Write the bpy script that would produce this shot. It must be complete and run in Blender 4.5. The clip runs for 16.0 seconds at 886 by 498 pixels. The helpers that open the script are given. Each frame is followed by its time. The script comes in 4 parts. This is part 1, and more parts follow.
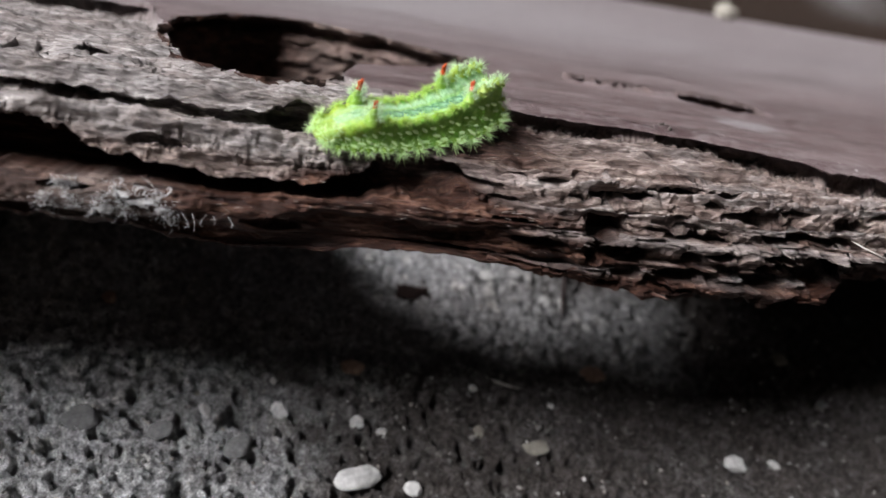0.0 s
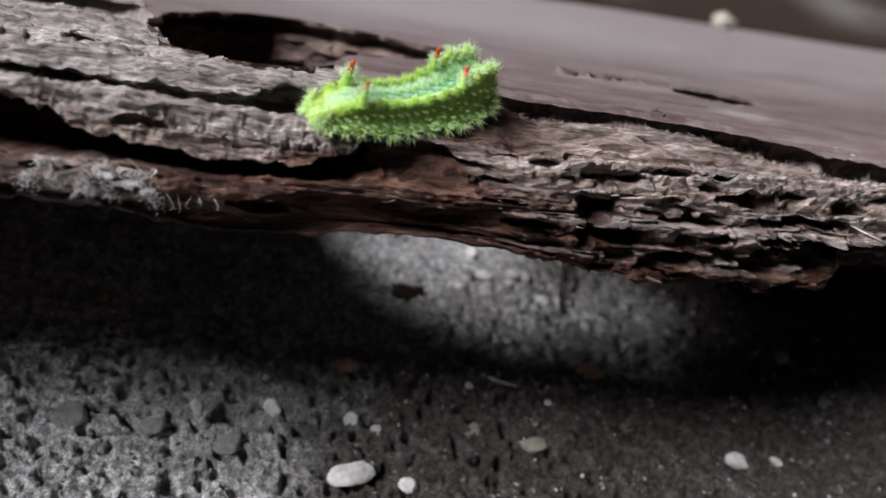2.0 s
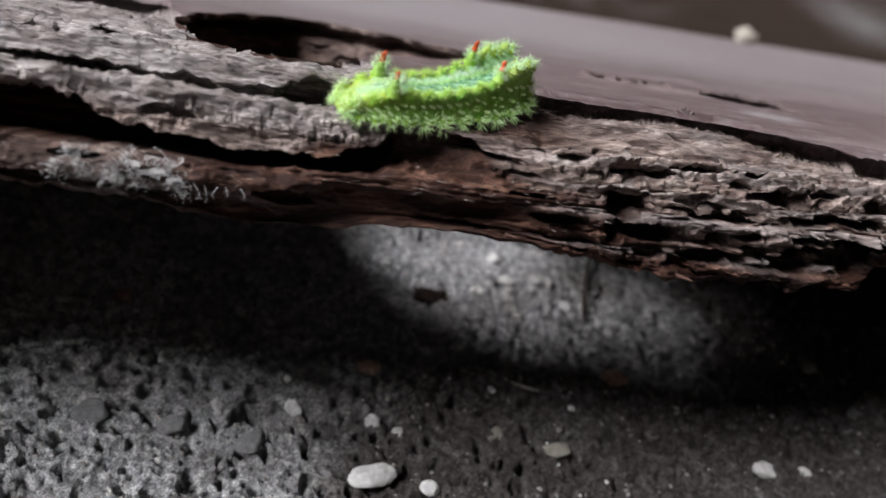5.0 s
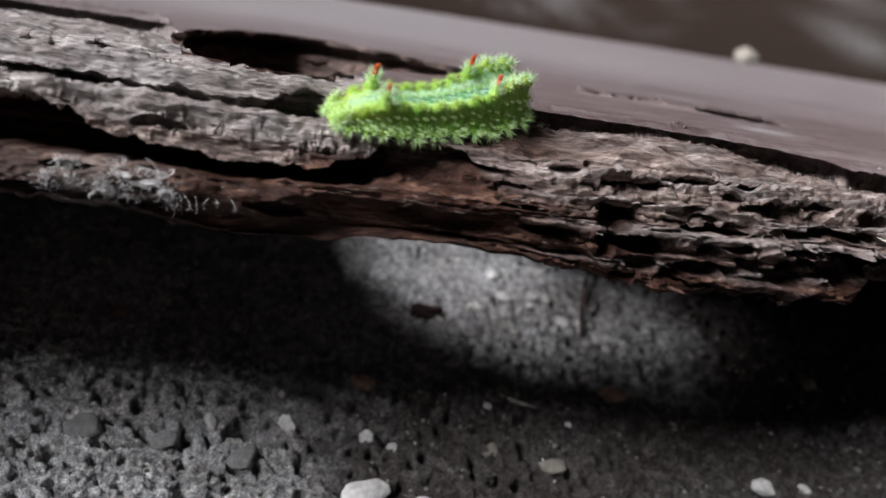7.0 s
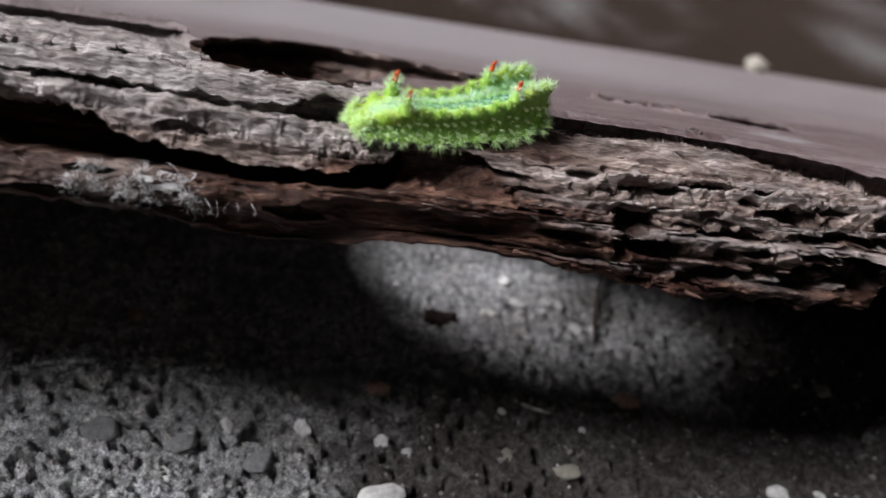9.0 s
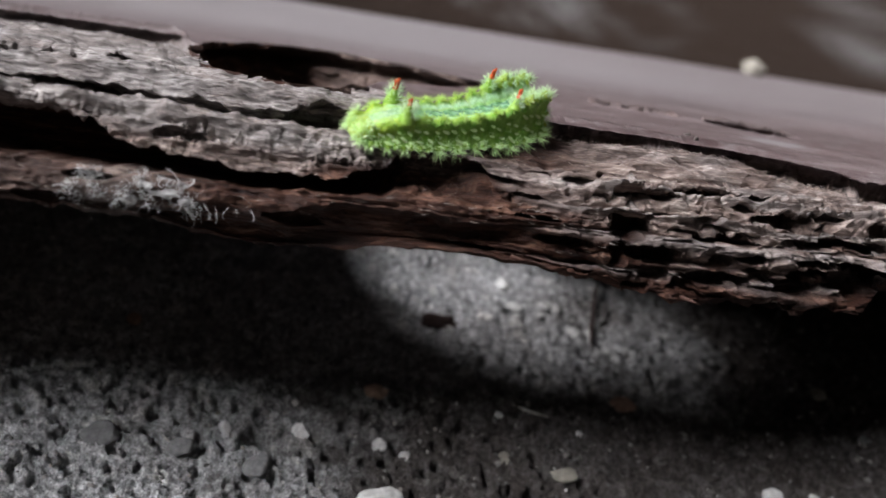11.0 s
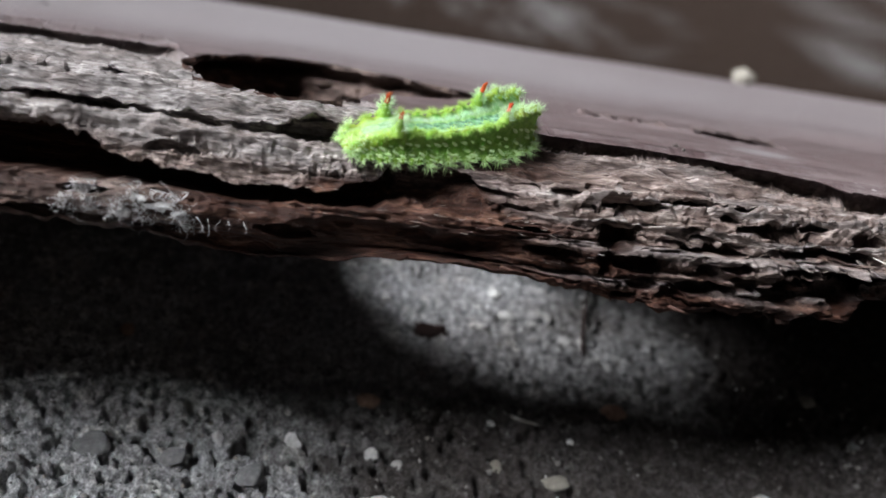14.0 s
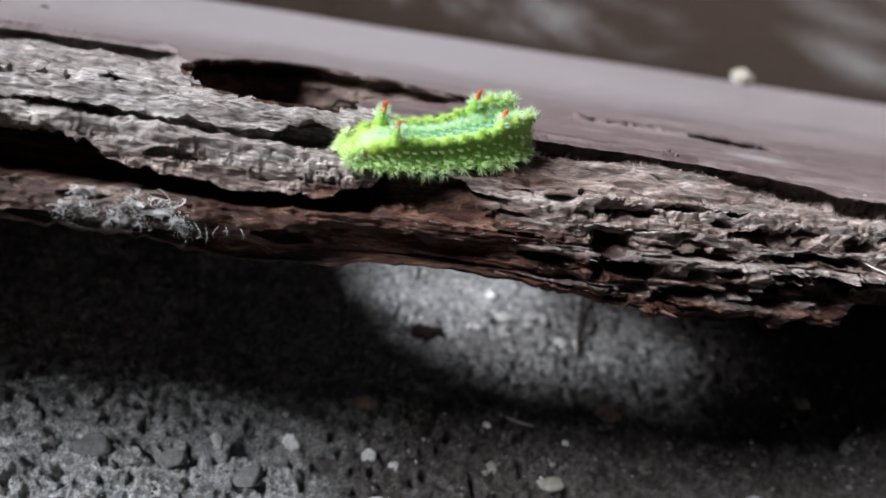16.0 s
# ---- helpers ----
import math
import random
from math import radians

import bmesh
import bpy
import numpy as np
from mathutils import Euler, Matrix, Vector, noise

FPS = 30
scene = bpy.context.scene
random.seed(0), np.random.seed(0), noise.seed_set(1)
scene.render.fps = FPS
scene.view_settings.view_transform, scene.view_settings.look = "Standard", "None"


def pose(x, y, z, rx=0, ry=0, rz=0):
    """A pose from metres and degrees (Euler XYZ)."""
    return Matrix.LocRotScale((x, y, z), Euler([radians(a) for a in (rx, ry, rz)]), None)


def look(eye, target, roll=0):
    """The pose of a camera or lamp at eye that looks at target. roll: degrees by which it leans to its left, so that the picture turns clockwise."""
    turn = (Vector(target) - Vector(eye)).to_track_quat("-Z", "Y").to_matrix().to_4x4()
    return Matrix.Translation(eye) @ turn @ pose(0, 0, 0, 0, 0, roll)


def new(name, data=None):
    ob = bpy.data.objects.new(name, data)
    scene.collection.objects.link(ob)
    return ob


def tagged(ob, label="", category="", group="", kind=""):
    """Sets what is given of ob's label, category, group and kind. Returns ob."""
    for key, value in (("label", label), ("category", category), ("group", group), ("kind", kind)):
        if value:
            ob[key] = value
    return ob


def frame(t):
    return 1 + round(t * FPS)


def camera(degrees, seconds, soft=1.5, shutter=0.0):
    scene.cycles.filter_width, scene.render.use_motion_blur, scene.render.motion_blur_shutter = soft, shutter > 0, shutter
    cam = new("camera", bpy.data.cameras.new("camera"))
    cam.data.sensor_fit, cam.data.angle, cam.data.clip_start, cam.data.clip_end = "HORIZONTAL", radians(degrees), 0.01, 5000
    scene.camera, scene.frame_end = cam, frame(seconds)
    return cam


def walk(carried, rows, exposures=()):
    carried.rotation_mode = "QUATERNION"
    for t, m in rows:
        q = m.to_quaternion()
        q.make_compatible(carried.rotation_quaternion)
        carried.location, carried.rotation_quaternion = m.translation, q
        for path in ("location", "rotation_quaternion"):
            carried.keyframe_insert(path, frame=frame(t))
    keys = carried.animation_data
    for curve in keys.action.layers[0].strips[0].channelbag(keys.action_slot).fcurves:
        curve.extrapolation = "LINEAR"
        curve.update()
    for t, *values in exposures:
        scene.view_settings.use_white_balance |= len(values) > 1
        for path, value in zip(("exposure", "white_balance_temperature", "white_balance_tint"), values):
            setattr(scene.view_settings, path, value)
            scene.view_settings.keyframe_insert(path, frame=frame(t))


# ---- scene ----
cam = camera(55.5, 16.0)
METRES, EYE, TILT, LEAN, TURN = 0.025, 0.1061, -38.07, -11.98, -7.0
ROWS = [
    (0.0, 0.0, 0.0, 0.0, 0.0, 0.0, -0.0),
    (0.5, 0.02, 0.0051, -0.0479, 0.11, 0.52, -0.07),
    (1.0, 0.0483, -0.0011, -0.1109, 0.12, 1.13, 0.1),
    (1.5, 0.087, -0.0343, -0.1497, 0.55, 1.5, 0.41),
    (2.0, 0.0624, 0.0587, -0.177, 0.26, 1.45, 0.49),
    (2.5, 0.0329, 0.0568, -0.1917, 0.67, 1.68, 0.53),
    (3.0, -0.0063, 0.0743, -0.2137, 0.73, 2.07, 0.32),
    (3.5, -0.0109, 0.0864, -0.2347, 0.8, 2.43, 0.17),
    (4.0, -0.0106, 0.0785, -0.2546, 1.15, 2.57, 0.1),
    (6.5, 0.0719, 0.1455, -0.3439, 1.54, 3.79, -0.11),
    (7.0, 0.08, 0.115, -0.3416, 1.72, 4.31, -0.08),
    (7.5, 0.0686, 0.122, -0.3453, 1.78, 4.43, -0.08),
    (8.0, 0.0517, 0.1342, -0.3641, 1.83, 4.44, -0.15),
    (8.5, 0.0442, 0.1273, -0.3787, 1.91, 4.66, -0.19),
    (9.0, 0.0361, 0.0899, -0.3667, 2.25, 4.93, -0.22),
    (11.5, 0.042, 0.0515, -0.3454, 1.96, 5.09, -0.26),
    (12.0, 0.0465, 0.0328, -0.3431, 1.7, 5.24, -0.21),
    (12.5, 0.0427, 0.0742, -0.3481, 1.61, 4.93, -0.23),
    (13.0, 0.0502, 0.0424, -0.3477, 1.69, 5.26, -0.14),
    (13.5, 0.0513, 0.0156, -0.3455, 1.67, 5.56, -0.07),
    (14.0, 0.0554, 0.016, -0.3376, 1.69, 5.54, -0.02),
    (14.5, 0.0563, 0.0181, -0.3375, 1.71, 5.54, -0.09),
    (15.0, 0.0693, 0.0048, -0.3194, 1.74, 5.59, -0.09),
    (15.5, 0.0808, -0.0461, -0.3075, 1.69, 5.44, -0.06),
    (16.0, 0.0856, -0.0393, -0.3077, 1.74, 5.4, -0.06),
]
walk(cam, [(t, pose(0, 0, EYE, TILT, LEAN, TURN) @ pose(METRES * x, METRES * y, METRES * z, 90 + pitch, roll, yaw)) for t, x, y, z, yaw, pitch, roll in ROWS],
     [(0.0, -0.08, 6570, 14), (4.0, -0.11, 6550, 14), (9.0, -0.14, 6520, 14), (12.5, -0.06, 6480, 13), (14.5, 0.09, 6320, 11), (15.5, 0.22, 6280, 11), (16.0, 0.25, 6280, 11)])
# the phone's close focus: everything past the plank's edge goes soft
cam.data.dof.use_dof = True
cam.data.dof.focus_distance = 0.106
cam.data.dof.aperture_fstop = 20.0

MM = 0.001
TAU = 2 * math.pi

# ---- world and sun ----
SUN_FROM = Vector((-0.92, -0.31, 1.0)).normalized()
world = bpy.data.worlds.new("sky")
scene.world = world
world.use_nodes = True
sky = world.node_tree.nodes.new("ShaderNodeTexSky")
sky.sky_type = "NISHITA"
sky.sun_disc = False
sky.sun_elevation = math.asin(SUN_FROM.z)
sky.sun_rotation = math.atan2(SUN_FROM.x, SUN_FROM.y)
sky.dust_density = 6.0
sky.air_density = 0.6
sky_out = world.node_tree.nodes["Background"]
world.node_tree.links.new(sky.outputs[0], sky_out.inputs[0])
sky_out.inputs[1].default_value = 0.008
sun = new("sun", bpy.data.lights.new("sun", "SUN"))
sun.data.energy = 9.6
sun.data.angle = radians(22)
sun.data.color = (0.94, 0.97, 1.0)
sun.matrix_world = look(SUN_FROM, (0, 0, 0))
# lamp added in an unseen wall's gap; lights the floor through the plank's hole
opening = new("window_light", bpy.data.lights.new("window_light", "AREA"))
opening.data.shape = "RECTANGLE"
opening.data.size, opening.data.size_y = 0.56, 1.4
opening.data.energy = 88.0
opening.data.color = (0.97, 0.98, 1.0)
opening.matrix_world = look((-1.69, 0.26, 1.60), (0.0, 0.24, 1.60))


# ---- materials ----
class Mat:
    """A small builder for node materials."""

    def __init__(self, name, rough=0.7, spec=0.4):
        self.m = bpy.data.materials.new(name)
        self.m.use_nodes = True
        self.t = self.m.node_tree
        self.b = self.t.nodes["Principled BSDF"]
        self.b.inputs["Roughness"].default_value = rough
        self.b.inputs["Specular IOR Level"].default_value = spec
        self.co = self.t.nodes.new("ShaderNodeTexCoord").outputs["Object"]

    def node(self, kind, **sockets):
        n = self.t.nodes.new(kind)
        for key, v in sockets.items():
            self.put(n.inputs[key.replace("_", " ")], v)
        return n

    def put(self, socket, v):
        if isinstance(v, bpy.types.NodeSocket):
            self.t.links.new(v, socket)
        else:
            socket.default_value = v

    def noise(self, scale, detail=5.0, rough=0.6, stretch=(1, 1, 1)):
        mp = self.node("ShaderNodeMapping", Vector=self.co)
        mp.inputs["Scale"].default_value = stretch
        n = self.node("ShaderNodeTexNoise", Vector=mp.outputs[0], Scale=scale, Detail=detail, Roughness=rough)
        return n.outputs["Fac"]

    def ramp(self, fac, stops):
        n = self.node("ShaderNodeValToRGB", Fac=fac)
        el = n.color_ramp.elements
        while len(el) < len(stops):
            el.new(0.5)
        for e, (p, c) in zip(el, stops):
            e.position = p
            e.color = (*c, 1) if len(c) == 3 else c
        return n.outputs["Color"]

    def mix(self, fac, a, b, mode="MIX"):
        n = self.t.nodes.new("ShaderNodeMix")
        n.data_type = "RGBA"
        n.blend_type = mode
        self.put(n.inputs[0], fac)
        for sock, v in ((n.inputs[6], a), (n.inputs[7], b)):
            self.put(sock, (*v, 1) if isinstance(v, tuple) and len(v) == 3 else v)
        return n.outputs[2]

    def math(self, op, a, b=0.0):
        n = self.t.nodes.new("ShaderNodeMath")
        n.operation = op
        self.put(n.inputs[0], a)
        self.put(n.inputs[1], b)
        return n.outputs[0]

    def attr(self, name):
        n = self.t.nodes.new("ShaderNodeAttribute")
        n.attribute_name = name
        return n

    def rand(self):
        return self.t.nodes.new("ShaderNodeObjectInfo").outputs["Random"]

    def colour(self, v):
        self.put(self.b.inputs["Base Color"], (*v, 1) if isinstance(v, tuple) and len(v) == 3 else v)
        return self

    def rough(self, v):
        self.put(self.b.inputs["Roughness"], v)
        return self

    def bump(self, height, strength=0.5, dist=0.0003):
        n = self.node("ShaderNodeBump", Height=height, Strength=strength, Distance=dist)
        self.put(self.b.inputs["Normal"], n.outputs[0])
        return self


def make_wood():
    """Old plank: raw rotten fibre, with dark red-brown paint where the mask says so."""
    k = Mat("old_painted_wood", 0.8, 0.55)
    mask = k.attr("cover")
    sep = k.node("ShaderNodeSeparateColor", Color=mask.outputs["Color"])
    paint, red, grey = sep.outputs[0], sep.outputs[1], sep.outputs[2]
    fibre = k.noise(900, 8, 0.65, (0.12, 1, 1))
    blotch = k.noise(120, 6, 0.6, (0.5, 1, 1))
    grain = k.noise(3500, 4, 0.6, (0.3, 1, 1))
    raw = k.ramp(fibre, [(0.32, (0.035, 0.026, 0.023)), (0.45, (0.14, 0.105, 0.094)), (0.56, (0.31, 0.255, 0.236)), (0.68, (0.56, 0.50, 0.47))])
    raw = k.mix(k.ramp(blotch, [(0.35, (0, 0, 0)), (0.7, (0.8, 0.8, 0.8))]), raw, (0.23, 0.16, 0.135))
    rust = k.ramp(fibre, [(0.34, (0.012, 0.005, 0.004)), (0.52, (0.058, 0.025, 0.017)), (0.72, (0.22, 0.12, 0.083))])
    ochre = k.ramp(fibre, [(0.32, (0.05, 0.029, 0.023)), (0.5, (0.27, 0.203, 0.173)), (0.68, (0.58, 0.49, 0.43))])
    raw = k.mix(k.ramp(k.noise(150, 6, 0.65, (0.4, 1, 1)), [(0.42, (0, 0, 0)), (0.62, (0.85, 0.85, 0.85))]), raw, ochre)
    rot = k.ramp(k.noise(260, 7, 0.7, (0.45, 1, 1)), [(0.49, (0, 0, 0)), (0.60, (0.55, 0.55, 0.55))])
    # red mask: red-brown wood and the shade painted into recesses
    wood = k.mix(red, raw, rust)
    wood = k.mix(rot, wood, (0.035, 0.022, 0.018))
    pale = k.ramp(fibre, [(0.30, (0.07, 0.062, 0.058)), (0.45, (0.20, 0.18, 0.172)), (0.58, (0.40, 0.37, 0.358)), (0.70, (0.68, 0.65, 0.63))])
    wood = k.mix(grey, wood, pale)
    coat = k.ramp(k.mix(0.4, blotch, grain), [(0.32, (0.07, 0.038, 0.038)), (0.5, (0.13, 0.088, 0.088)), (0.68, (0.225, 0.172, 0.172))])
    dust = k.ramp(k.noise(700, 9, 0.78, (0.5, 1, 1)), [(0.46, (0, 0, 0)), (0.68, (0.7, 0.7, 0.7))])
    coat = k.mix(dust, coat, (0.30, 0.27, 0.265))
    streak = k.ramp(k.noise(240, 6, 0.7, (0.06, 1, 1)), [(0.36, (0.55, 0.50, 0.50)), (0.5, (1, 1, 1)), (0.64, (1.5, 1.48, 1.48))])
    coat = k.mix(0.75, coat, streak, "MULTIPLY")
    fleck = k.ramp(k.noise(1500, 3, 0.6, (0.45, 1, 1)), [(0.655, (0, 0, 0)), (0.70, (0.8, 0.8, 0.8))])
    coat = k.mix(k.mix(1.0, fleck, k.ramp(k.noise(90, 4, 0.6), [(0.45, (0, 0, 0)), (0.62, (1, 1, 1))]), "MULTIPLY"), coat, (0.62, 0.58, 0.57))
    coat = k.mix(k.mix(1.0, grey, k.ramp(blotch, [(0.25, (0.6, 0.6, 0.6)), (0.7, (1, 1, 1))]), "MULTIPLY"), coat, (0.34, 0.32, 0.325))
    wood = k.mix(0.8, wood, k.ramp(grain, [(0.36, (0.62, 0.60, 0.59)), (0.5, (1, 1, 1)), (0.64, (1.35, 1.35, 1.35))]), "MULTIPLY")
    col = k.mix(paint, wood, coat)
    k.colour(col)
    k.rough(k.mix(paint, k.ramp(grain, [(0.35, (0.36, 0.36, 0.36)), (0.65, (0.6, 0.6, 0.6))]), k.ramp(blotch, [(0.3, (0.36, 0.36, 0.36)), (0.8, (0.55, 0.55, 0.55))])))
    k.put(k.b.inputs["Specular IOR Level"], k.mix(red, (0.55, 0.55, 0.55), (0.22, 0.22, 0.22)))
    h = k.mix(paint, k.mix(0.5, fibre, grain), k.mix(0.6, grain, k.mix(0.5, fibre, (0.5, 0.5, 0.5))))
    k.bump(h, 1.0, 0.0008)
    return k.m


def make_concrete():
    k = Mat("worn_concrete", 0.5, 0.5)
    a = k.noise(60, 6, 0.6)
    b = k.noise(700, 8, 0.7)
    c = k.noise(2600, 4, 0.6)
    col = k.ramp(b, [(0.3, (0.07, 0.07, 0.07)), (0.46, (0.34, 0.34, 0.34)), (0.60, (0.76, 0.76, 0.76))])
    col = k.mix(k.ramp(a, [(0.38, (0, 0, 0)), (0.66, (0.4, 0.4, 0.4))]), col, (0.16, 0.13, 0.115))
    v = k.node("ShaderNodeTexVoronoi", Vector=k.co, Scale=420)
    agg = k.ramp(k.node("ShaderNodeSeparateColor", Color=v.outputs["Color"]).outputs[0], [(0.0, (0.55, 0.55, 0.55)), (0.5, (1, 1, 1)), (0.93, (1.1, 1.1, 1.1)), (1.0, (1.7, 1.68, 1.6))])
    col = k.mix(0.8, col, agg, "MULTIPLY")
    col = k.mix(0.6, col, k.ramp(c, [(0.36, (0.35, 0.35, 0.35)), (0.5, (1, 1, 1)), (0.64, (1.9, 1.9, 1.9))]), "MULTIPLY")
    # mask holds brown dirt together with the dimming painted into the floor
    soil_shade = k.attr("soil_shade").outputs["Fac"]
    col = k.mix(soil_shade, col, k.ramp(b, [(0.3, (0.014, 0.009, 0.007)), (0.6, (0.044, 0.029, 0.022)), (0.8, (0.10, 0.074, 0.060))]))
    k.rough(k.mix(soil_shade, (0.5, 0.5, 0.5), (0.95, 0.95, 0.95)))
    k.put(k.b.inputs["Specular IOR Level"], k.mix(soil_shade, (0.5, 0.5, 0.5), (0.1, 0.1, 0.1)))
    k.colour(col)
    k.bump(k.mix(0.5, b, c), 1.0, 0.002)
    return k.m


def make_plain(name, dark, light, scale=900, rough=0.7, bump=0.4, spec=0.35, random_mix=0.0):
    k = Mat(name, rough, spec)
    n = k.noise(scale, 6, 0.65)
    col = k.ramp(n, [(0.3, dark), (0.7, light)])
    if random_mix:
        col = k.mix(k.math("MULTIPLY", k.rand(), random_mix), col, tuple(0.45 * c for c in dark))
    k.colour(col)
    k.bump(n, bump, 0.0003)
    return k.m


def make_skin():
    """Lime skin: a blue-green stripe along the back edged with pale bands, yellow-green ridges, deeper green flanks."""
    k = Mat("caterpillar_skin", 0.45, 0.4)
    tone = k.attr("tone")
    sep = k.node("ShaderNodeSeparateColor", Color=tone.outputs["Color"])
    flank = k.math("SUBTRACT", 1.0, tone.outputs["Alpha"])
    n = k.noise(1800, 5, 0.65)
    base = k.ramp(n, [(0.3, (0.15, 0.36, 0.06)), (0.7, (0.30, 0.54, 0.13))])
    col = k.mix(flank, base, k.ramp(n, [(0.3, (0.17, 0.39, 0.045)), (0.7, (0.34, 0.57, 0.11))]))
    col = k.mix(sep.outputs[1], col, k.ramp(n, [(0.3, (0.27, 0.45, 0.025)), (0.7, (0.44, 0.60, 0.07))]))
    col = k.mix(sep.outputs[2], col, k.ramp(n, [(0.3, (0.34, 0.60, 0.34)), (0.7, (0.58, 0.78, 0.54))]))
    col = k.mix(sep.outputs[0], col, k.ramp(n, [(0.38, (0.03, 0.11, 0.06)), (0.52, (0.16, 0.37, 0.24)), (0.66, (0.38, 0.60, 0.45))]))
    k.colour(col)
    k.b.inputs["Subsurface Weight"].default_value = 0.5
    k.b.inputs["Subsurface Radius"].default_value = (0.5, 1.0, 0.3)
    k.b.inputs["Subsurface Scale"].default_value = 0.0014
    k.bump(k.noise(2600, 4, 0.6), 0.9, 0.0004)
    return k.m


WOOD = make_wood()
CONCRETE = make_concrete()
SKIN = make_skin()
SPINE_GREEN = make_plain("green_spines", (0.36, 0.60, 0.09), (0.60, 0.80, 0.26), 1200, 0.45, 0.1, 0.4)
SPINE_TEAL = make_plain("blue_green_spines", (0.46, 0.74, 0.36), (0.80, 0.93, 0.66), 1200, 0.45, 0.1, 0.4)
SPINE_PALE = make_plain("pale_spines", (0.50, 0.80, 0.28), (0.80, 0.96, 0.58), 1200, 0.35, 0.1, 0.5)
SPINE_YELLOW = make_plain("yellow_tubercle", (0.30, 0.44, 0.04), (0.44, 0.57, 0.09), 1200, 0.45, 0.1, 0.4)
TUBERCLE = make_plain("green_tubercle", (0.20, 0.38, 0.045), (0.34, 0.54, 0.09), 1500, 0.45, 0.2, 0.4)
SPINE_RED = make_plain("orange_red_horn", (0.50, 0.05, 0.012), (0.75, 0.13, 0.03), 2000, 0.4, 0.1, 0.5)
WHITE_SPOT = make_plain("pale_wart", (0.58, 0.80, 0.34), (0.84, 0.94, 0.60), 2000, 0.4, 0.1, 0.5)
WHITE_STONE = make_plain("pale_stone", (0.34, 0.335, 0.32), (0.72, 0.71, 0.69), 700, 0.6, 0.5)
GREY_STONE = make_plain("grey_stone", (0.10, 0.10, 0.10), (0.26, 0.255, 0.25), 900, 0.75, 0.6, 0.35, 0.7)
TAN_STONE = make_plain("tan_stone", (0.15, 0.135, 0.11), (0.32, 0.30, 0.255), 420, 0.8, 0.4)
BROWN_STONE = make_plain("brown_stone", (0.17, 0.09, 0.06), (0.36, 0.24, 0.18), 900, 0.75, 0.6)
DARK_BARK = make_plain("dark_bark", (0.006, 0.003, 0.003), (0.05, 0.024, 0.02), 2600, 0.85, 1.0)
STRAW = make_plain("dry_straw", (0.38, 0.35, 0.30), (0.66, 0.63, 0.58), 1500, 0.6, 0.2)
FIBRE = make_plain("torn_fibre", (0.16, 0.125, 0.105), (0.42, 0.36, 0.32), 1500, 0.7, 0.2)
CRUMB = make_plain("wood_crumb", (0.02, 0.015, 0.013), (0.20, 0.165, 0.15), 1100, 0.7, 0.5)
SPLINTER = make_plain("red_splinter", (0.09, 0.045, 0.035), (0.26, 0.15, 0.12), 1500, 0.7, 0.3)
WALL = make_plain("dark_render", (0.035, 0.033, 0.03), (0.08, 0.075, 0.07), 6, 0.9, 0.2)
WEB = make_plain("grey_cobweb", (0.36, 0.35, 0.345), (0.74, 0.73, 0.72), 2500, 0.75, 0.2)


# ---- mesh helpers ----
def mesh_of(name, verts, faces, mat, smooth=True):
    me = bpy.data.meshes.new(name)
    me.from_pydata(verts, [], faces)
    me.materials.append(mat)
    me.polygons.foreach_set("use_smooth", np.full(len(me.polygons), smooth))
    me.update()
    return me


def grid_mesh(name, pts, mat, keep=None):
    """pts: rows x columns x 3, in metres. keep: which quads stay."""
    r, c = pts.shape[:2]
    me = bpy.data.meshes.new(name)
    idx = np.arange(r * c).reshape(r, c)
    quads = np.stack([idx[:-1, :-1], idx[:-1, 1:], idx[1:, 1:], idx[1:, :-1]], -1).reshape(-1, 4)
    if keep is not None:
        quads = quads[keep.reshape(-1)]
    n = len(quads)
    me.vertices.add(r * c)
    me.vertices.foreach_set("co", pts.reshape(-1).astype(np.float32))
    me.loops.add(4 * n)
    me.loops.foreach_set("vertex_index", quads.reshape(-1).astype(np.int32))
    me.polygons.add(n)
    me.polygons.foreach_set("loop_start", np.arange(0, 4 * n, 4, dtype=np.int32))
    me.polygons.foreach_set("loop_total", np.full(n, 4, dtype=np.int32))
    me.polygons.foreach_set("use_smooth", np.ones(n, dtype=bool))
    me.materials.append(mat)
    me.update(calc_edges=True)
    return me


def part(name, me, parent, label=""):
    ob = new(name, me)
    ob.parent = parent
    return tagged(ob, label)


def value_noise(x, y, seed=0):
    """Smooth noise in -1..1 on arrays."""
    def h(i, j):
        n = (i * 374761393 + j * 668265263 + seed * 974711) & 0x7FFFFFFF
        n = ((n ^ (n >> 13)) * 1274126177) & 0x7FFFFFFF
        return ((n ^ (n >> 16)) & 0xFFFF) / 32767.5 - 1
    i, j = np.floor(x).astype(np.int64), np.floor(y).astype(np.int64)
    f, g = x - i, y - j
    f, g = f * f * (3 - 2 * f), g * g * (3 - 2 * g)
    return (h(i, j) * (1 - f) + h(i + 1, j) * f) * (1 - g) + (h(i, j + 1) * (1 - f) + h(i + 1, j + 1) * f) * g


def fbm(x, y, seed=0, octaves=4, gain=0.55):
    out, a, s = 0, 1.0, 0.0
    for o in range(octaves):
        out = out + a * value_noise(x * 2 ** o + 17.3 * o, y * 2 ** o - 9.1 * o, seed + o)
        s += a
        a *= gain
    return out / s


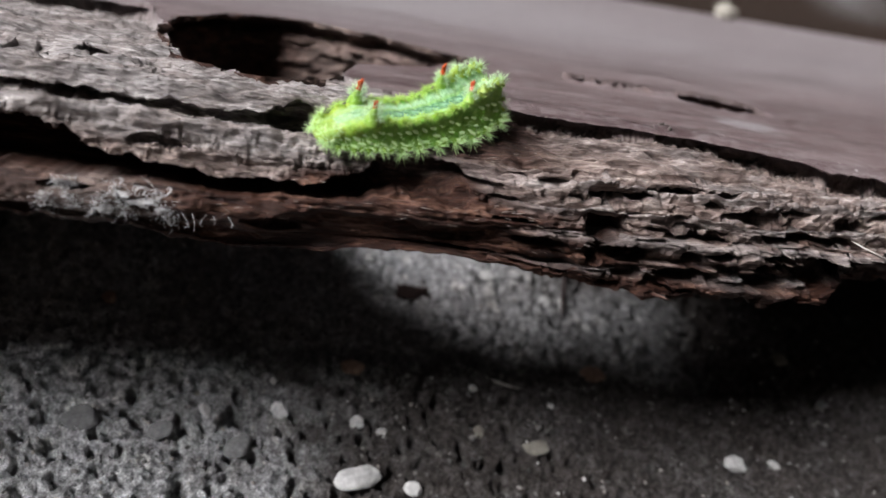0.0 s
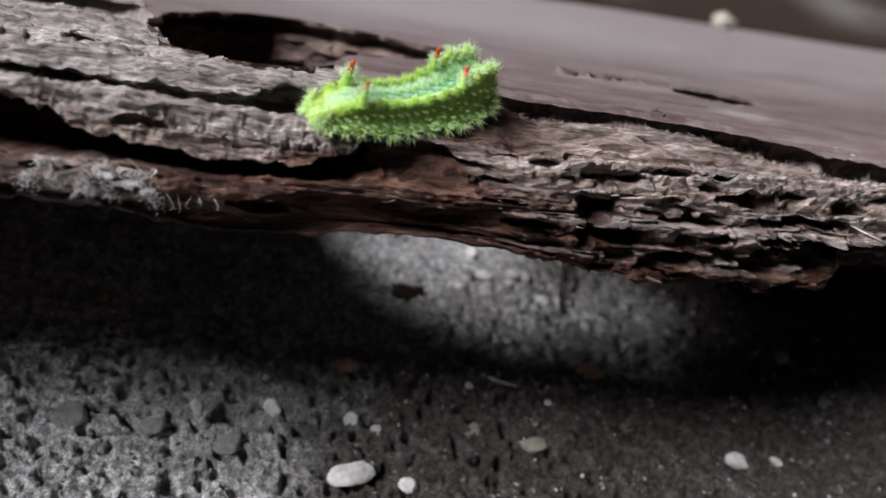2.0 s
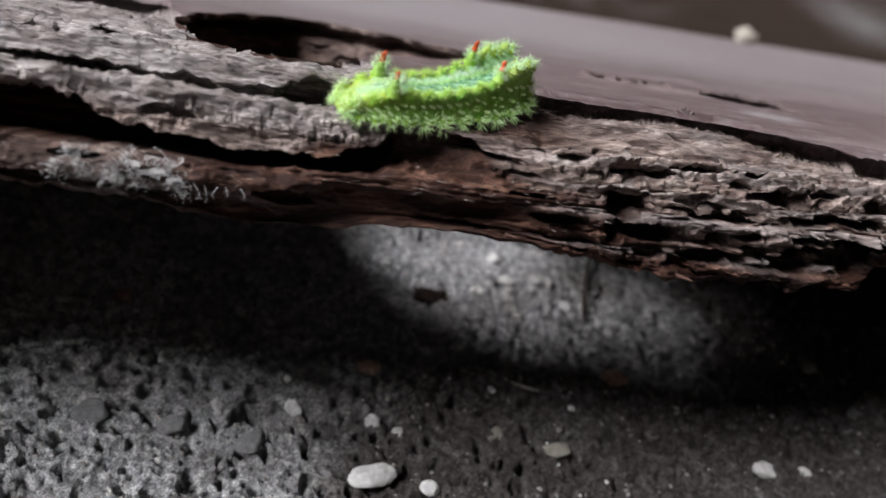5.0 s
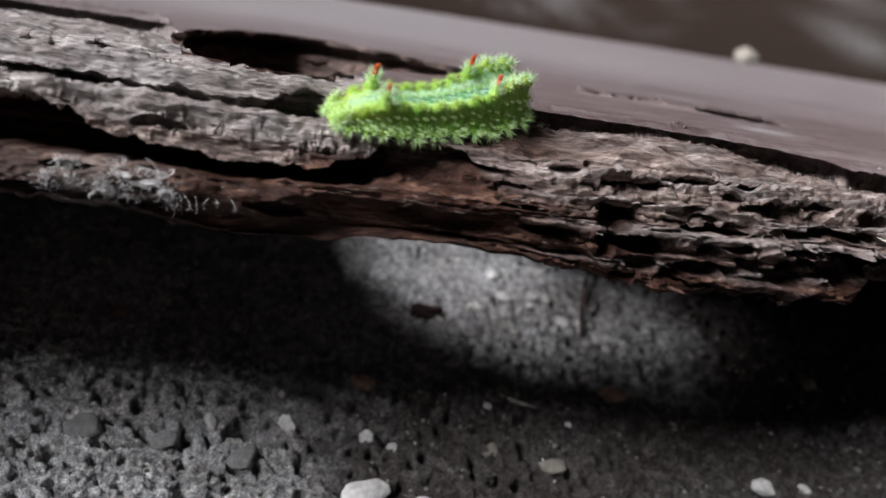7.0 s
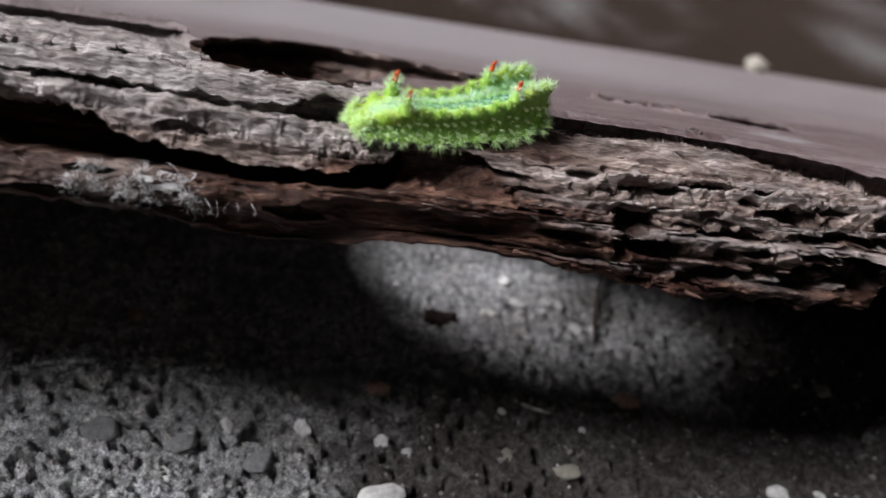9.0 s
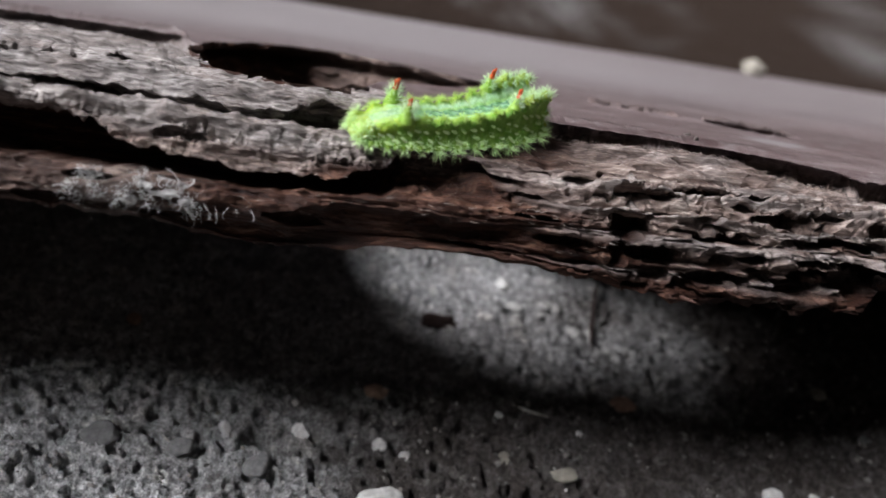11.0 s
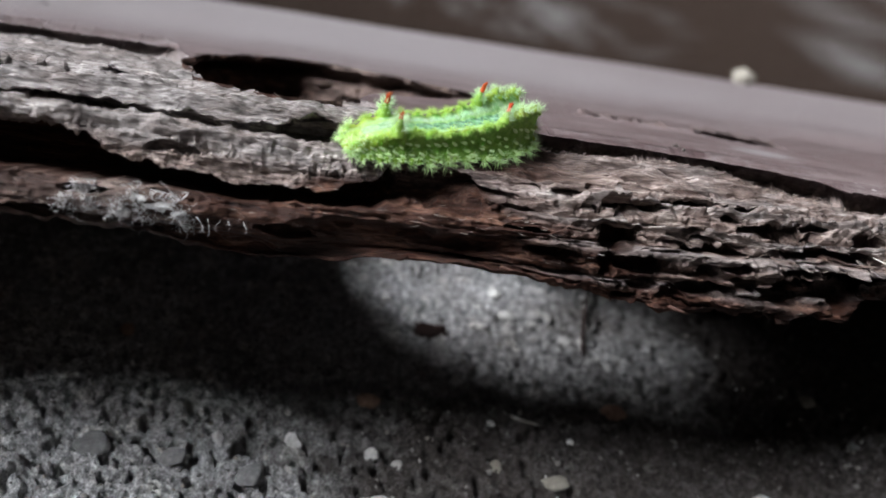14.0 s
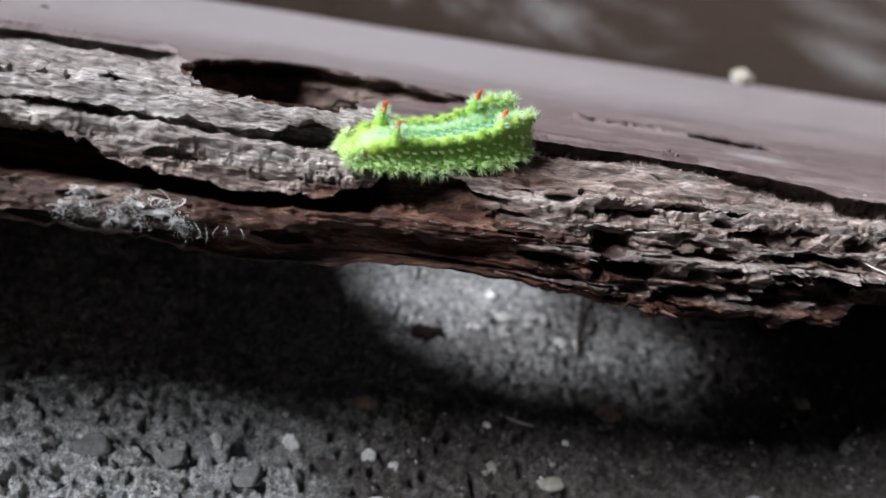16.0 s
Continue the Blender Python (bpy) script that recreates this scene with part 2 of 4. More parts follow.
def cells(x, y, seed=0):
    """Distance to the nearest jittered point, and that point's random number."""
    i, j = np.floor(x).astype(np.int64), np.floor(y).astype(np.int64)
    best, who = np.full(x.shape, 9.0), np.zeros(x.shape)
    for di in (-1, 0, 1):
        for dj in (-1, 0, 1):
            a, b = i + di, j + dj
            n = (a * 374761393 + b * 668265263 + seed * 974711) & 0x7FFFFFFF
            n = ((n ^ (n >> 13)) * 1274126177) & 0x7FFFFFFF
            u, v, w = (n & 0x3FF) / 1023, ((n >> 10) & 0x3FF) / 1023, ((n >> 20) & 0x3FF) / 1023
            d = np.hypot(a + u - x, b + v - y)
            near = d < best
            best, who = np.where(near, d, best), np.where(near, w, who)
    return best, who


def smooth(a, b, v):
    t = np.clip((v - a) / (b - a), 0, 1)
    return t * t * (3 - 2 * t)


# ---- floor: one sheet of worn concrete, fine near the plank's front ----
def axis(lo, a, b, hi, step, growth=1.25):
    mid = list(np.arange(a, b + step / 2, step))
    left, right, d, e = [], [], step, step
    p = a
    while p > lo:
        d *= growth
        p -= d
        left.append(p)
    q = mid[-1]
    while q < hi:
        e *= growth
        q += e
        right.append(q)
    return np.array(left[::-1] + mid + right)


PITS = [(30.8, 120.3, 3.2, 1.9, 1.6), (-0.4, 87.4, 2.2, 2.2, 6.5), (-15.8, 92.0, 1.2, 1.9, 5.0), (13.2, 97.5, 2.2, 1.4, 1.0),
        (-6.5, 83.0, 2.6, 1.6, 1.2), (68.0, 97.0, 2.4, 1.6, 1.2), (47.0, 128.0, 0.9, 0.7, 0.9), (-30.0, 84.0, 1.8, 1.2, 1.2)]


def floor_height(x, y):
    h = 0.7 * fbm(x / 14, y / 14, 3, 3) + 0.95 * fbm(x / 3.0, y / 3.0, 11, 4)
    d, w = cells(x / 2.3 + 0.25 * fbm(x / 1.5, y / 1.5, 16, 2), y / 2.9 + 0.25 * fbm(x / 1.5, y / 1.5, 17, 2), 5)
    h = h - 3.0 * smooth(0.42, 0.2, d) * smooth(0.45, 0.6, w)
    h = h + 0.55 * smooth(0.5, 0.15, d) * smooth(0.35, 0.1, w)
    d, w = cells(x / 0.95, y / 0.95, 8)
    h = h - 1.1 * smooth(0.45, 0.12, d) * smooth(0.45, 0.6, w) + 0.6 * smooth(0.5, 0.2, d) * smooth(0.35, 0.1, w) + 0.42 * fbm(x / 0.9, y / 0.9, 14, 3)
    h = h * (1 - 0.45 * smooth(102, 114, y))
    for px, py, rx, ry, deep in PITS:
        q = np.hypot((x - px) / rx, (y - py) / ry) + 0.25 * fbm(x / 1.2, y / 1.2, 21, 2)
        h = h - deep * smooth(1.15, 0.55, q)
    return h


def build_floor():
    xs, ys = axis(-4000, -70, 145, 4000, 0.3), np.unique(np.concatenate([axis(-3000, 60, 150, 226, 0.3)[:-1], np.arange(226, 232, 0.8), 232 * 1.03 ** np.arange(0.5, 110)]))
    x, y = np.meshgrid(xs, ys)
    fade = smooth(700, 250, np.hypot(x - 40, y - 110))
    z = floor_height(x, y) * fade
    z = z - 38.5 * smooth(226, 230, y + 0.8 * fbm(x / 9, y / 9, 15, 2))
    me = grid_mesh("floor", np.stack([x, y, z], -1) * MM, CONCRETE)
    # brown soil trodden into concrete plus painted shade rightwards; bare earth below the step
    soil_shade = smooth(-0.45, 0.65, 0.08 + fbm(x / 22, y / 13, 91, 4) + 1.35 * smooth(-22, 74, x) - 1.3 * smooth(100, 113, y + 0.1 * x) * smooth(100, 78, x) - 0.3 + 0.2 * smooth(30, 60, x) * smooth(89, 80, y) + 0.4 * smooth(20, 50, x) * smooth(84, 78, y) - 0.4 * smooth(10, -18, x))
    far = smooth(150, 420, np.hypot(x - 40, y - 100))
    # unseen floor further off kept dark to cut the light it bounces
    soil_shade = soil_shade * (1 - far) + far * (0.85 + 0.3 * fbm(x / 260, y / 260, 93, 3))
    soil_shade = np.where(y > 226, 1.06 + 0.6 * fbm(x / 48, y / 95, 92, 4), soil_shade * 0.85)
    at = me.attributes.new("soil_shade", "FLOAT", "POINT")
    at.data.foreach_set("value", np.clip(soil_shade, 0, 1).reshape(-1).astype(np.float32))
    ob = new("floor", me)
    return tagged(ob, "rough worn grey concrete floor with pits and grit", "floor", kind="structure")


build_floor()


def build_added_walls():
    """Unseen plain walls added to block low light; the west has a high opening."""
    def slab(name, boxes, label):
        bm = bmesh.new()
        for lo, hi in boxes:
            m = Matrix.LocRotScale([(a + b) / 2 for a, b in zip(lo, hi)], None, [b - a for a, b in zip(lo, hi)])
            bmesh.ops.create_cube(bm, size=1.0, matrix=m)
        me = bpy.data.meshes.new(name)
        bm.to_mesh(me)
        bm.free()
        me.materials.append(WALL)
        tagged(new(name, me), label, "wall", kind="structure")

    slab("wall_south", [((-1.7, -1.45, -0.05), (1.7, -1.3, 2.0))], "unseen plain dark wall added to block low sky light")
    slab("wall_north", [((-1.7, 2.2, -0.05), (1.7, 2.35, 2.0))], "unseen plain dark wall added to block low sky light")
    slab("wall_east", [((1.7, -1.45, -0.05), (1.85, 2.35, 2.0))], "unseen plain dark wall added to block low sky light")
    slab("wall_west", [((-1.85, -1.45, -0.05), (-1.7, 2.35, 0.88)), ((-1.85, -1.45, 0.88), (-1.7, -0.04, 2.0)), ((-1.85, 0.56, 0.88), (-1.7, 2.35, 2.0)), ((-1.85, 0.56, 2.0), (-1.7, 0.64, 2.42)), ((-1.85, -0.12, 2.0), (-1.7, -0.04, 2.42)), ((-1.85, -0.04, 2.32), (-1.7, 0.56, 2.42))], "unseen plain dark wall added with a high gap for the lamp")


build_added_walls()

# ---- the plank: sections from the underside round the rotten front edge to the top ----
SEC_X = np.array([-70, -40, -15, 15, 35, 50, 65, 80, 120.0])
SEC_S = np.array([0, 2.5, 6, 9, 12, 22.0])
SEC_Y = np.array([[78.5, 77, 76.3, 75.2, 73.2, 73.6, 73.9, 76, 80], [77.5, 76.5, 76, 75.6, 74, 74.4, 74.8, 76.2, 80],
                  [79.5, 79, 78.5, 77.5, 76, 76.2, 76.3, 77.5, 81], [82, 81.5, 81, 80, 78, 78.2, 78.3, 79.5, 83],
                  [84.5, 84, 83.5, 82.5, 80.8, 80.7, 80.8, 82, 85.5], [91, 91, 91, 91, 91, 91, 91, 91, 91]])
SEC_Z = np.array([[45.7, 45.6, 45.3, 45.4, 45.0, 43.9, 43.6, 44.0, 44.4], [47, 47, 47, 47, 47, 46.9, 46.8, 46.8, 46.8],
                  [50, 50, 50, 50.3, 50.8, 51, 51, 51, 51], [53, 53, 53, 53, 52.8, 52.8, 52.8, 52.8, 52.8],
                  [54.6, 54.6, 54.6, 54.4, 54.2, 54, 54, 54, 54], [55.5, 55.5, 55.5, 55.4, 55.3, 55.3, 55.3, 55.3, 55.3]])
SLOPE_Y, SLOPE_Z = 0.9604, 0.2785     # the plank leans back onto the floor


def section(x, s):
    """Place (y, z) of the plank's skin at x and s mm round from its lower front edge (s < 0: underside), in mm."""
    out = []
    for tab in (SEC_Y, SEC_Z):
        col = np.stack([np.interp(x, SEC_X, row) for row in tab])
        k = np.clip(np.searchsorted(SEC_S, s) - 1, 0, 4)
        f = np.clip((s - SEC_S[k]) / (SEC_S[k + 1] - SEC_S[k]), 0, 1)
        f = 0.5 * f + 0.5 * f * f * (3 - 2 * f)
        lo = np.take_along_axis(col, k[None], 0)[0]
        hi = np.take_along_axis(col, k[None] + 1, 0)[0]
        out.append(lo * (1 - f) + hi * f)
    y, z = out
    over, under = np.maximum(s - 22, 0), np.minimum(s, 0)
    return y + over * SLOPE_Y - under * SLOPE_Y, z - over * SLOPE_Z + under * SLOPE_Z


def groove(x, s, line, width, depth, seed, ends=2.0, ragged=0.35, steep=0.6):
    """A crack along a line of (x, s): how deep it cuts."""
    px, ps = zip(*line)
    mid = np.interp(x, px, ps) + ragged * fbm(x / 3.0, s / 8, seed, 3)
    if isinstance(width, tuple):
        width = np.interp(x, *zip(*width)) if isinstance(width[0], tuple) else np.interp(x, (px[0], px[-1]), width)
    w = width * (1 + 0.5 * fbm(x / 2.2, s / 9, seed + 5, 3))
    along = smooth(px[0] - ends, px[0] + ends, x) * smooth(px[-1] + ends, px[-1] - ends, x)
    return depth * along * smooth(1.2 if steep < 0.7 else 1.05, steep, np.abs(s - mid) / np.maximum(w, 0.05))


def cavity(x, s, cx, cs, rx, rs, depth, seed):
    q = np.hypot((x - cx) / rx, (s - cs) / rs) + 0.55 * fbm(x / 1.8, s / 0.9, seed, 4)
    return depth * smooth(1.08, 0.68, q)


# (x, s, half length, half height, depth) of the rotted pockets in the front edge
CAVITIES = ((43, 11.0, 3.6, 0.8, 4.5), (50, 12.3, 4.5, 0.7, 4.5), (57.5, 12.8, 3.6, 0.6, 4.0), (41.5, 6.8, 3.0, 1.7, 6.0), (60.5, 9.7, 3.4, 0.8, 4.0), (53.5, 6.2, 5.0, 0.7, 4.0), (70, 7.0, 6.5, 0.7, 4.5), (44.5, 4.1, 4.0, 0.8, 4.5), (53, 2.3, 4.0, 0.9, 5.0),
            (64.5, 2.5, 5.0, 1.1, 6.0), (74, 2.0, 2.6, 1.1, 6.0), (21.5, 8.2, 5.0, 1.2, 2.0), (22, 2.0, 4.5, 0.7, 3.0), (33, 4.4, 3.0, 0.4, 2.5), (38, 10.2, 1.8, 0.5, 2.5),
            (46, 8.9, 2.2, 0.45, 3.0), (57, 4.6, 2.6, 0.4, 3.0), (66, 4.7, 3.0, 0.4, 3.0), (68, 10.8, 3.0, 0.5, 3.0), (29, 8.8, 2.2, 0.6, 1.5), (35, 2.4, 3.2, 0.5, 3.0), (45, 2.0, 2.0, 0.5, 3.0),
            (12, 2.2, 4, 0.45, 2.5), (-24, 2.2, 4, 0.7, 4.0), (-8, 1.4, 3, 0.4, 2.0), (-19, 4.6, 2.5, 0.4, 2.5), (2, 3.4, 3.5, 0.35, 2.0), (40, 3.6, 1.2, 0.8, 3.5), (77, 9.4, 3.0, 0.8, 4.0),
            (30, 6.4, 3.0, 0.35, 2.2), (64, 12.6, 2.4, 0.4, 2.0), (74, 3.4, 8.5, 1.5, 7.0), (55, 13.2, 2.5, 0.4, 1.8), (-11, 9.6, 3.0, 0.5, 1.6))
PAINT_LINE = [(-200, 72), (-60, 72), (-20, 69.5), (-15, 58), (0, 48), (8, 40), (14, 31), (30, 28), (36, 25.5), (50, 25.2), (57, 24.6), (67, 20.6), (80, 17.8), (100, 16), (300, 16)]


# front and rear rim of the hole that goes through the plank: (x, s)
HOLE_LO = [(-15.6, 60), (-14.6, 52), (-13, 43), (-9.5, 33.5), (-7, 30.5), (-1, 29), (4.4, 29.8), (8, 32), (10.5, 37), (13, 46.5), (24, 52), (32, 60), (36, 66)]
HOLE_HI = [(-15.6, 60), (-14.6, 67), (-8, 78), (0, 83), (9, 82.5), (19, 78.5), (28, 71.5), (36, 66)]


def in_hole(x, s):
    lo, hi = np.interp(x, *zip(*HOLE_LO)), np.interp(x, *zip(*HOLE_HI))
    wob = 0.8 * fbm(x / 2.5, s / 6, 61, 3)
    return (s > lo + wob) & (s < hi + wob) & (x > -15.6) & (x < 36)


def plank_surface(x, s):
    """Skin of the plank with its cracks, cavities and fibres. Returns points in mm and the cover masks."""
    y, z = section(x, s)
    e = 0.4
    y1, z1 = section(x, s + e)
    y0, z0 = section(x, s - e)
    ty, tz = y1 - y0, z1 - z0
    ln = np.hypot(ty, tz) + 1e-9
    ny, nz = -tz / ln, ty / ln                      # outward normal in the section
    line = np.interp(x, *zip(*PAINT_LINE)) + 1.0 * fbm(x / 7, s / 14, 31, 2) + 0.4 * fbm(x / 2.4, s / 9, 32, 3) + 0.4 * fbm(x / 0.8, s / 9, 33, 3)
    paint = smooth(-0.05, 0.05, s - line) * smooth(-2, 4, s)
    raw = 1 - paint
    face = smooth(-3, 1, s) * raw
    # fibres: long along x, rough in s
    def ridged(u, v, seed, octaves=3):
        return 1 - 2 * np.abs(fbm(u, v, seed, octaves)) ** 0.8

    d = face * (0.8 * fbm(x / 9, s / 2.4, 41, 4) + 0.5 * ridged(x / 6.5, s / 1.3, 42) + 0.26 * ridged(x / 3.6, s / 0.6, 43) + 0.14 * fbm(x / 1.6, s / 0.35, 49, 3) - 0.28)
    right, left = smooth(26, 38, x), smooth(24, 12, x)
    d = d + face * right * smooth(16, 11, s) * (0.3 * fbm(x / 3.2, s / 1.1, 44, 3) + 0.35 * ridged(x / 5.5, s / 0.8, 45) - 0.25)
    # layers that split apart, each jutting out over the gap below it
    lay = (s + 0.9 * fbm(x / 12, s / 6, 83, 3) + 0.1 * fbm(x / 2, s / 2, 84, 2)) / 1.75
    jut = (lay - np.floor(lay)) ** 0.8 - 0.45
    open_gap = smooth(-0.35, 0.35, fbm(x / 8, np.floor(lay) * 3.7, 85, 3))
    d = d + face * smooth(13.5, 11.5, s) * jut * open_gap * (0.7 + 1.0 * right)
    lay2 = (s + 0.8 * fbm(x / 16, s / 6, 86, 3) + 0.12 * fbm(x / 3, s / 3, 88, 2)) / 3.1 + 0.15
    f2 = lay2 - np.floor(lay2)
    d = d + face * right * smooth(15, 12, s) * (f2 - 0.5) * 1.3
    ledge_light = smooth(0.55, 0.95, f2) * right * smooth(15, 12, s)
    # the lower layer is hollowed below its red-brown lip
    lip = np.interp(x, (-30, 0, 8, 34, 42), (2.6, 2.8, 4.9, 4.9, 0.5)) + 0.6 * fbm(x / 4, s / 4, 89, 2)
    hollow = raw * smooth(44, 36, x) * smooth(0.3, -0.5, s - lip)
    d = d - (2.0 + 0.9 * smooth(2, 9, x) * smooth(32, 20, x)) * hollow * smooth(-14, -4, s) * (0.35 + 0.65 * smooth(-0.2, 0.8, s)) + face * smooth(2, 9, x) * smooth(40, 33, x) * 0.7 * np.exp(-((s - 6.2) / 0.8) ** 2)
    # cubical rot: broken blocks of uneven height
    b1, w1 = cells(x / 4.2 + 0.1 * fbm(x / 3, s / 2, 94, 2), s / 1.25 + 0.12 * fbm(x / 5, s / 2, 95, 2), 96)
    b2, w2 = cells(x / 1.7, s / 0.6 + 0.3 * fbm(x / 2, s, 97, 2), 98)
    d = d + face * right * smooth(18, 13, s) * (1.2 * (w1 - 0.6) + 0.3 * (w2 - 0.5))
    d = d + face * left * (0.3 * (w1 - 0.5) + 0.12 * (w2 - 0.5) + 0.7 * fbm(x / 3.4, s / 2.0, 109, 3))
    # crumbs
    b3, w3 = cells(x / 0.75, s / 0.5, 104)
    crumbly = smooth(-0.3, 0.3, fbm(x / 5, s / 2.5, 105, 3))
    d = d + face * (0.35 * left * smooth(8, 11, s) + right) * crumbly * smooth(16.5, 13, s) * 0.35 * (0.45 - b3) * (0.4 + w3)
    fringe = raw * smooth(30, 37, x) * smooth(6.5, 2.0, line - s)
    b4, w4 = cells(x / 1.1 + 0.3 * fbm(x / 2, s, 106, 2), s / 0.8, 107)
    d = d + fringe * smooth(4.0, 1.5, line - s) * (1.0 * (0.4 - b4) * (0.3 + w4) + 0.4 * (w4 - 0.5))
    cl, cw = cells(x / 1.5, s / 1.0, 46)
    d = d - face * (0.35 + 0.65 * right) * 0.75 * smooth(0.5, 0.1, cl) * smooth(0.55, 0.8, cw) * smooth(18, 13, s) + face * right * smooth(13, 15.5, s) * 0.22 * ridged(x / 10, s / 0.55, 110)
    d = d + paint * (0.09 * fbm(x / 3, s / 1.5, 47, 5) + 0.25 * fbm(x / 40, s / 25, 48, 2)) + paint * 0.5
    # rounded ridges of the split left part
    d = d + left * face * (1.4 * np.exp(-((s - 11.9) / 1.7) ** 2) + 1.4 * np.exp(-((s - 4.4) / 1.5) ** 2) + 1.5 * np.exp(-((s - 20.0) / 1.8) ** 2))
    d = d + right * face * (1.1 * np.exp(-((s - 12.6) / 1.9) ** 2) - 0.9 * np.exp(-((s - 8.0) / 1.6) ** 2) + 0.7 * np.exp(-((s - 4.8) / 0.9) ** 2) + 0.5 * np.exp(-((s - 0.8) / 0.8) ** 2))
    # cracks that run in under the layer above them
    split = [(-80, 8.4), (-24, 8.4), (-19.5, 7.5), (-15, 7.0), (-5, 6.4), (4, 6.45), (10, 7.0), (13.5, 9.2), (18, 9.8), (21, 9.9), (24, 9.9), (27, 9.9)]
    split_wide = ((-80, 2.6), (-22, 2.4), (-18, 1.5), (-12, 0.85), (4, 0.75), (10, 0.95), (13.5, 2.0), (18, 3.0), (21, 2.4), (24, 1.3), (27, 0.5))
    back = groove(x, s, split, split_wide, 13.0 - 9.0 * smooth(9, 15, x), 51, ragged=0.45, steep=0.88)
    fall = back * (0.06 + 0.42 * smooth(0.6, -0.4, s - np.interp(x, *zip(*split))) * smooth(24, 18, x))
    for cx, cs, rx, rs, deep in CAVITIES:
        c = cavity(x, s, cx, cs, rx, rs, deep, int(cx + 200))
        fall = np.where(c > back, c * (0.06 + 0.5 * smooth(0.4, -0.3, s - cs)), fall)
        back = np.maximum(back, c)
    rc, rw = cells(x / 4.6 + 0.2 * fbm(x / 2, s, 101, 2), s / 1.35 + 0.2 * fbm(x / 3, s, 102, 2), 103)
    c = face * right * smooth(15.5, 13.5, s) * 3.0 * smooth(0.55, 0.2, rc) * smooth(0.66, 0.76, rw)
    fall = np.where(c > back, 0.2 * c, fall)
    back = np.maximum(back, c)
    # the lowest layer has broken off past this point
    back = np.maximum(back, 4.0 * smooth(75.5, 77.5, x + 0.8 * fbm(x, s, 67, 2)) * smooth(5.2, 3.6, s) * smooth(-8, -2, s))
    # cracks that go straight down
    cut = groove(x, s, [(-80, 20.6), (-30, 21.0), (-18, 22.0)], 0.35, 1.6, 53)
    for n, (x0, x1, at, deep) in enumerate(((-60, -20, 24.5, 1.4), (-34, -12, 29, 1.3), (-70, -26, 33, 1.6), (-30, -8, 38, 1.2), (-60, -30, 44, 1.5), (-26, -15, 50, 1.0), (-6, 6, 26, 1.0), (-16, 4, 22.5, 1.2), (40, 54, 19, 0.9), (52, 70, 16, 1.0), (36, 48, 16.5, 0.8))):
        cut = np.maximum(cut, groove(x, s, [(x0, at), ((x0 + x1) / 2, at + 0.8), (x1, at - 0.4)], 0.45 + 0.012 * at, deep, 160 + n, ragged=0.6))
    # steps with an overhang: (profile 0..1, height, reach)
    edge = line
    near_edge = np.where(s <= line, 1.0, 0.0)
    fold = np.where(s > line, smooth(np.where(x < 0, 2.4, 0.9), 0.0, s - line), 0.0)
    crack = [(-80, 16.6), (-21, 16.4), (-11, 16.0), (-2, 15.2), (9, 15.6)]
    crack_mid = np.interp(x, *zip(*crack))
    steps = [(groove(x, s, crack, ((-80, 1.0), (-20, 1.2), (-8, 1.5), (9, 1.6)), 1.0, 52, ragged=0.12), 2.8, 4.5, s > crack_mid), (cavity(x, s, 4.5, 16.4, 4.6, 2.0, 1.0, 54), 1.9, 3.5, s > 16.4),
             ((0.35 * smooth(-17, -20, x) + 0.65 * smooth(-20, -26, x)) * (near_edge * smooth(4.2, 1.6, edge - s) + fold), 2.1, 5.0, s > line),
             (smooth(28, 34, x) * (near_edge * smooth(2.3, 0.8, edge - s) + fold) * (0.35 + 0.65 * smooth(-0.25, 0.25, fbm(x / 5, s / 40, 65, 3) + 0.25 * smooth(50, 66, x))), 1.6, 4.0, s > line)]
    for hx, hs, hl, hw in ((-28.5, 31.5, 2.6, 1.5), (-24.5, 37.5, 1.8, 1.8), (-20.5, 33.2, 2.6, 1.4), (-33, 27, 2.0, 1.0), (-14, 24, 2.2, 0.8)):
        steps.append((cavity(x, s, hx, hs, hl, hw, 1.0, int(hx + 300)), 1.3, 2.2, s > hs))
    gouge = [(72, 57), (78, 56), (85, 53)]
    scar = np.maximum(groove(x, s, gouge, ((70, 1.6), (77, 4.4), (85, 1.6)), 1.0, 60, ragged=0.5), groove(x, s, [(52, 62), (60, 60), (66, 58.5)], 1.3, 1.0, 64, ragged=0.6))
    steps.append((scar, 2.6, 3.0, s > np.interp(x, *zip(*gouge))))
    nick = [(-68, 120), (-62, 123), (-57, 126)]
    steps.append((groove(x, s, nick, 1.8, 1.0, 87), 0.9, 3.0, s > np.interp(x, *zip(*nick))))
    sunk = raw * smooth(13, 19, x) * smooth(46, 34, x) * smooth(12.5, 15, s)
    slump = raw * (1.3 * sunk * (0.5 + 0.8 * value_noise(x / 4, s / 1.6, 108) ** 2) + smooth(-12, -20, x) * smooth(18, 0, edge - s) * 1.3 + smooth(30, 38, x) * smooth(9, 0, edge - s) * 0.9)
    cut = np.maximum(cut, slump)
    cut = np.maximum(cut, groove(x, s, [(49, 58.8), (52, 58.6), (56, 58.2)], 1.0, 0.8, 66))
    for cx, cs, rx, rs, deep in ((-24, 27, 3.0, 1.4, 1.6), (-19, 33, 2.4, 2.0, 1.6), (-13, 30, 3.4, 1.6, 1.3), (-30, 25, 2.4, 1.2, 1.2), (-27, 36, 2.5, 2.4, 1.4), (-9, 34, 2.0, 1.6, 1.0)):
        cut = np.maximum(cut, cavity(x, s, cx, cs, rx, rs, deep, int(cx + 200)))
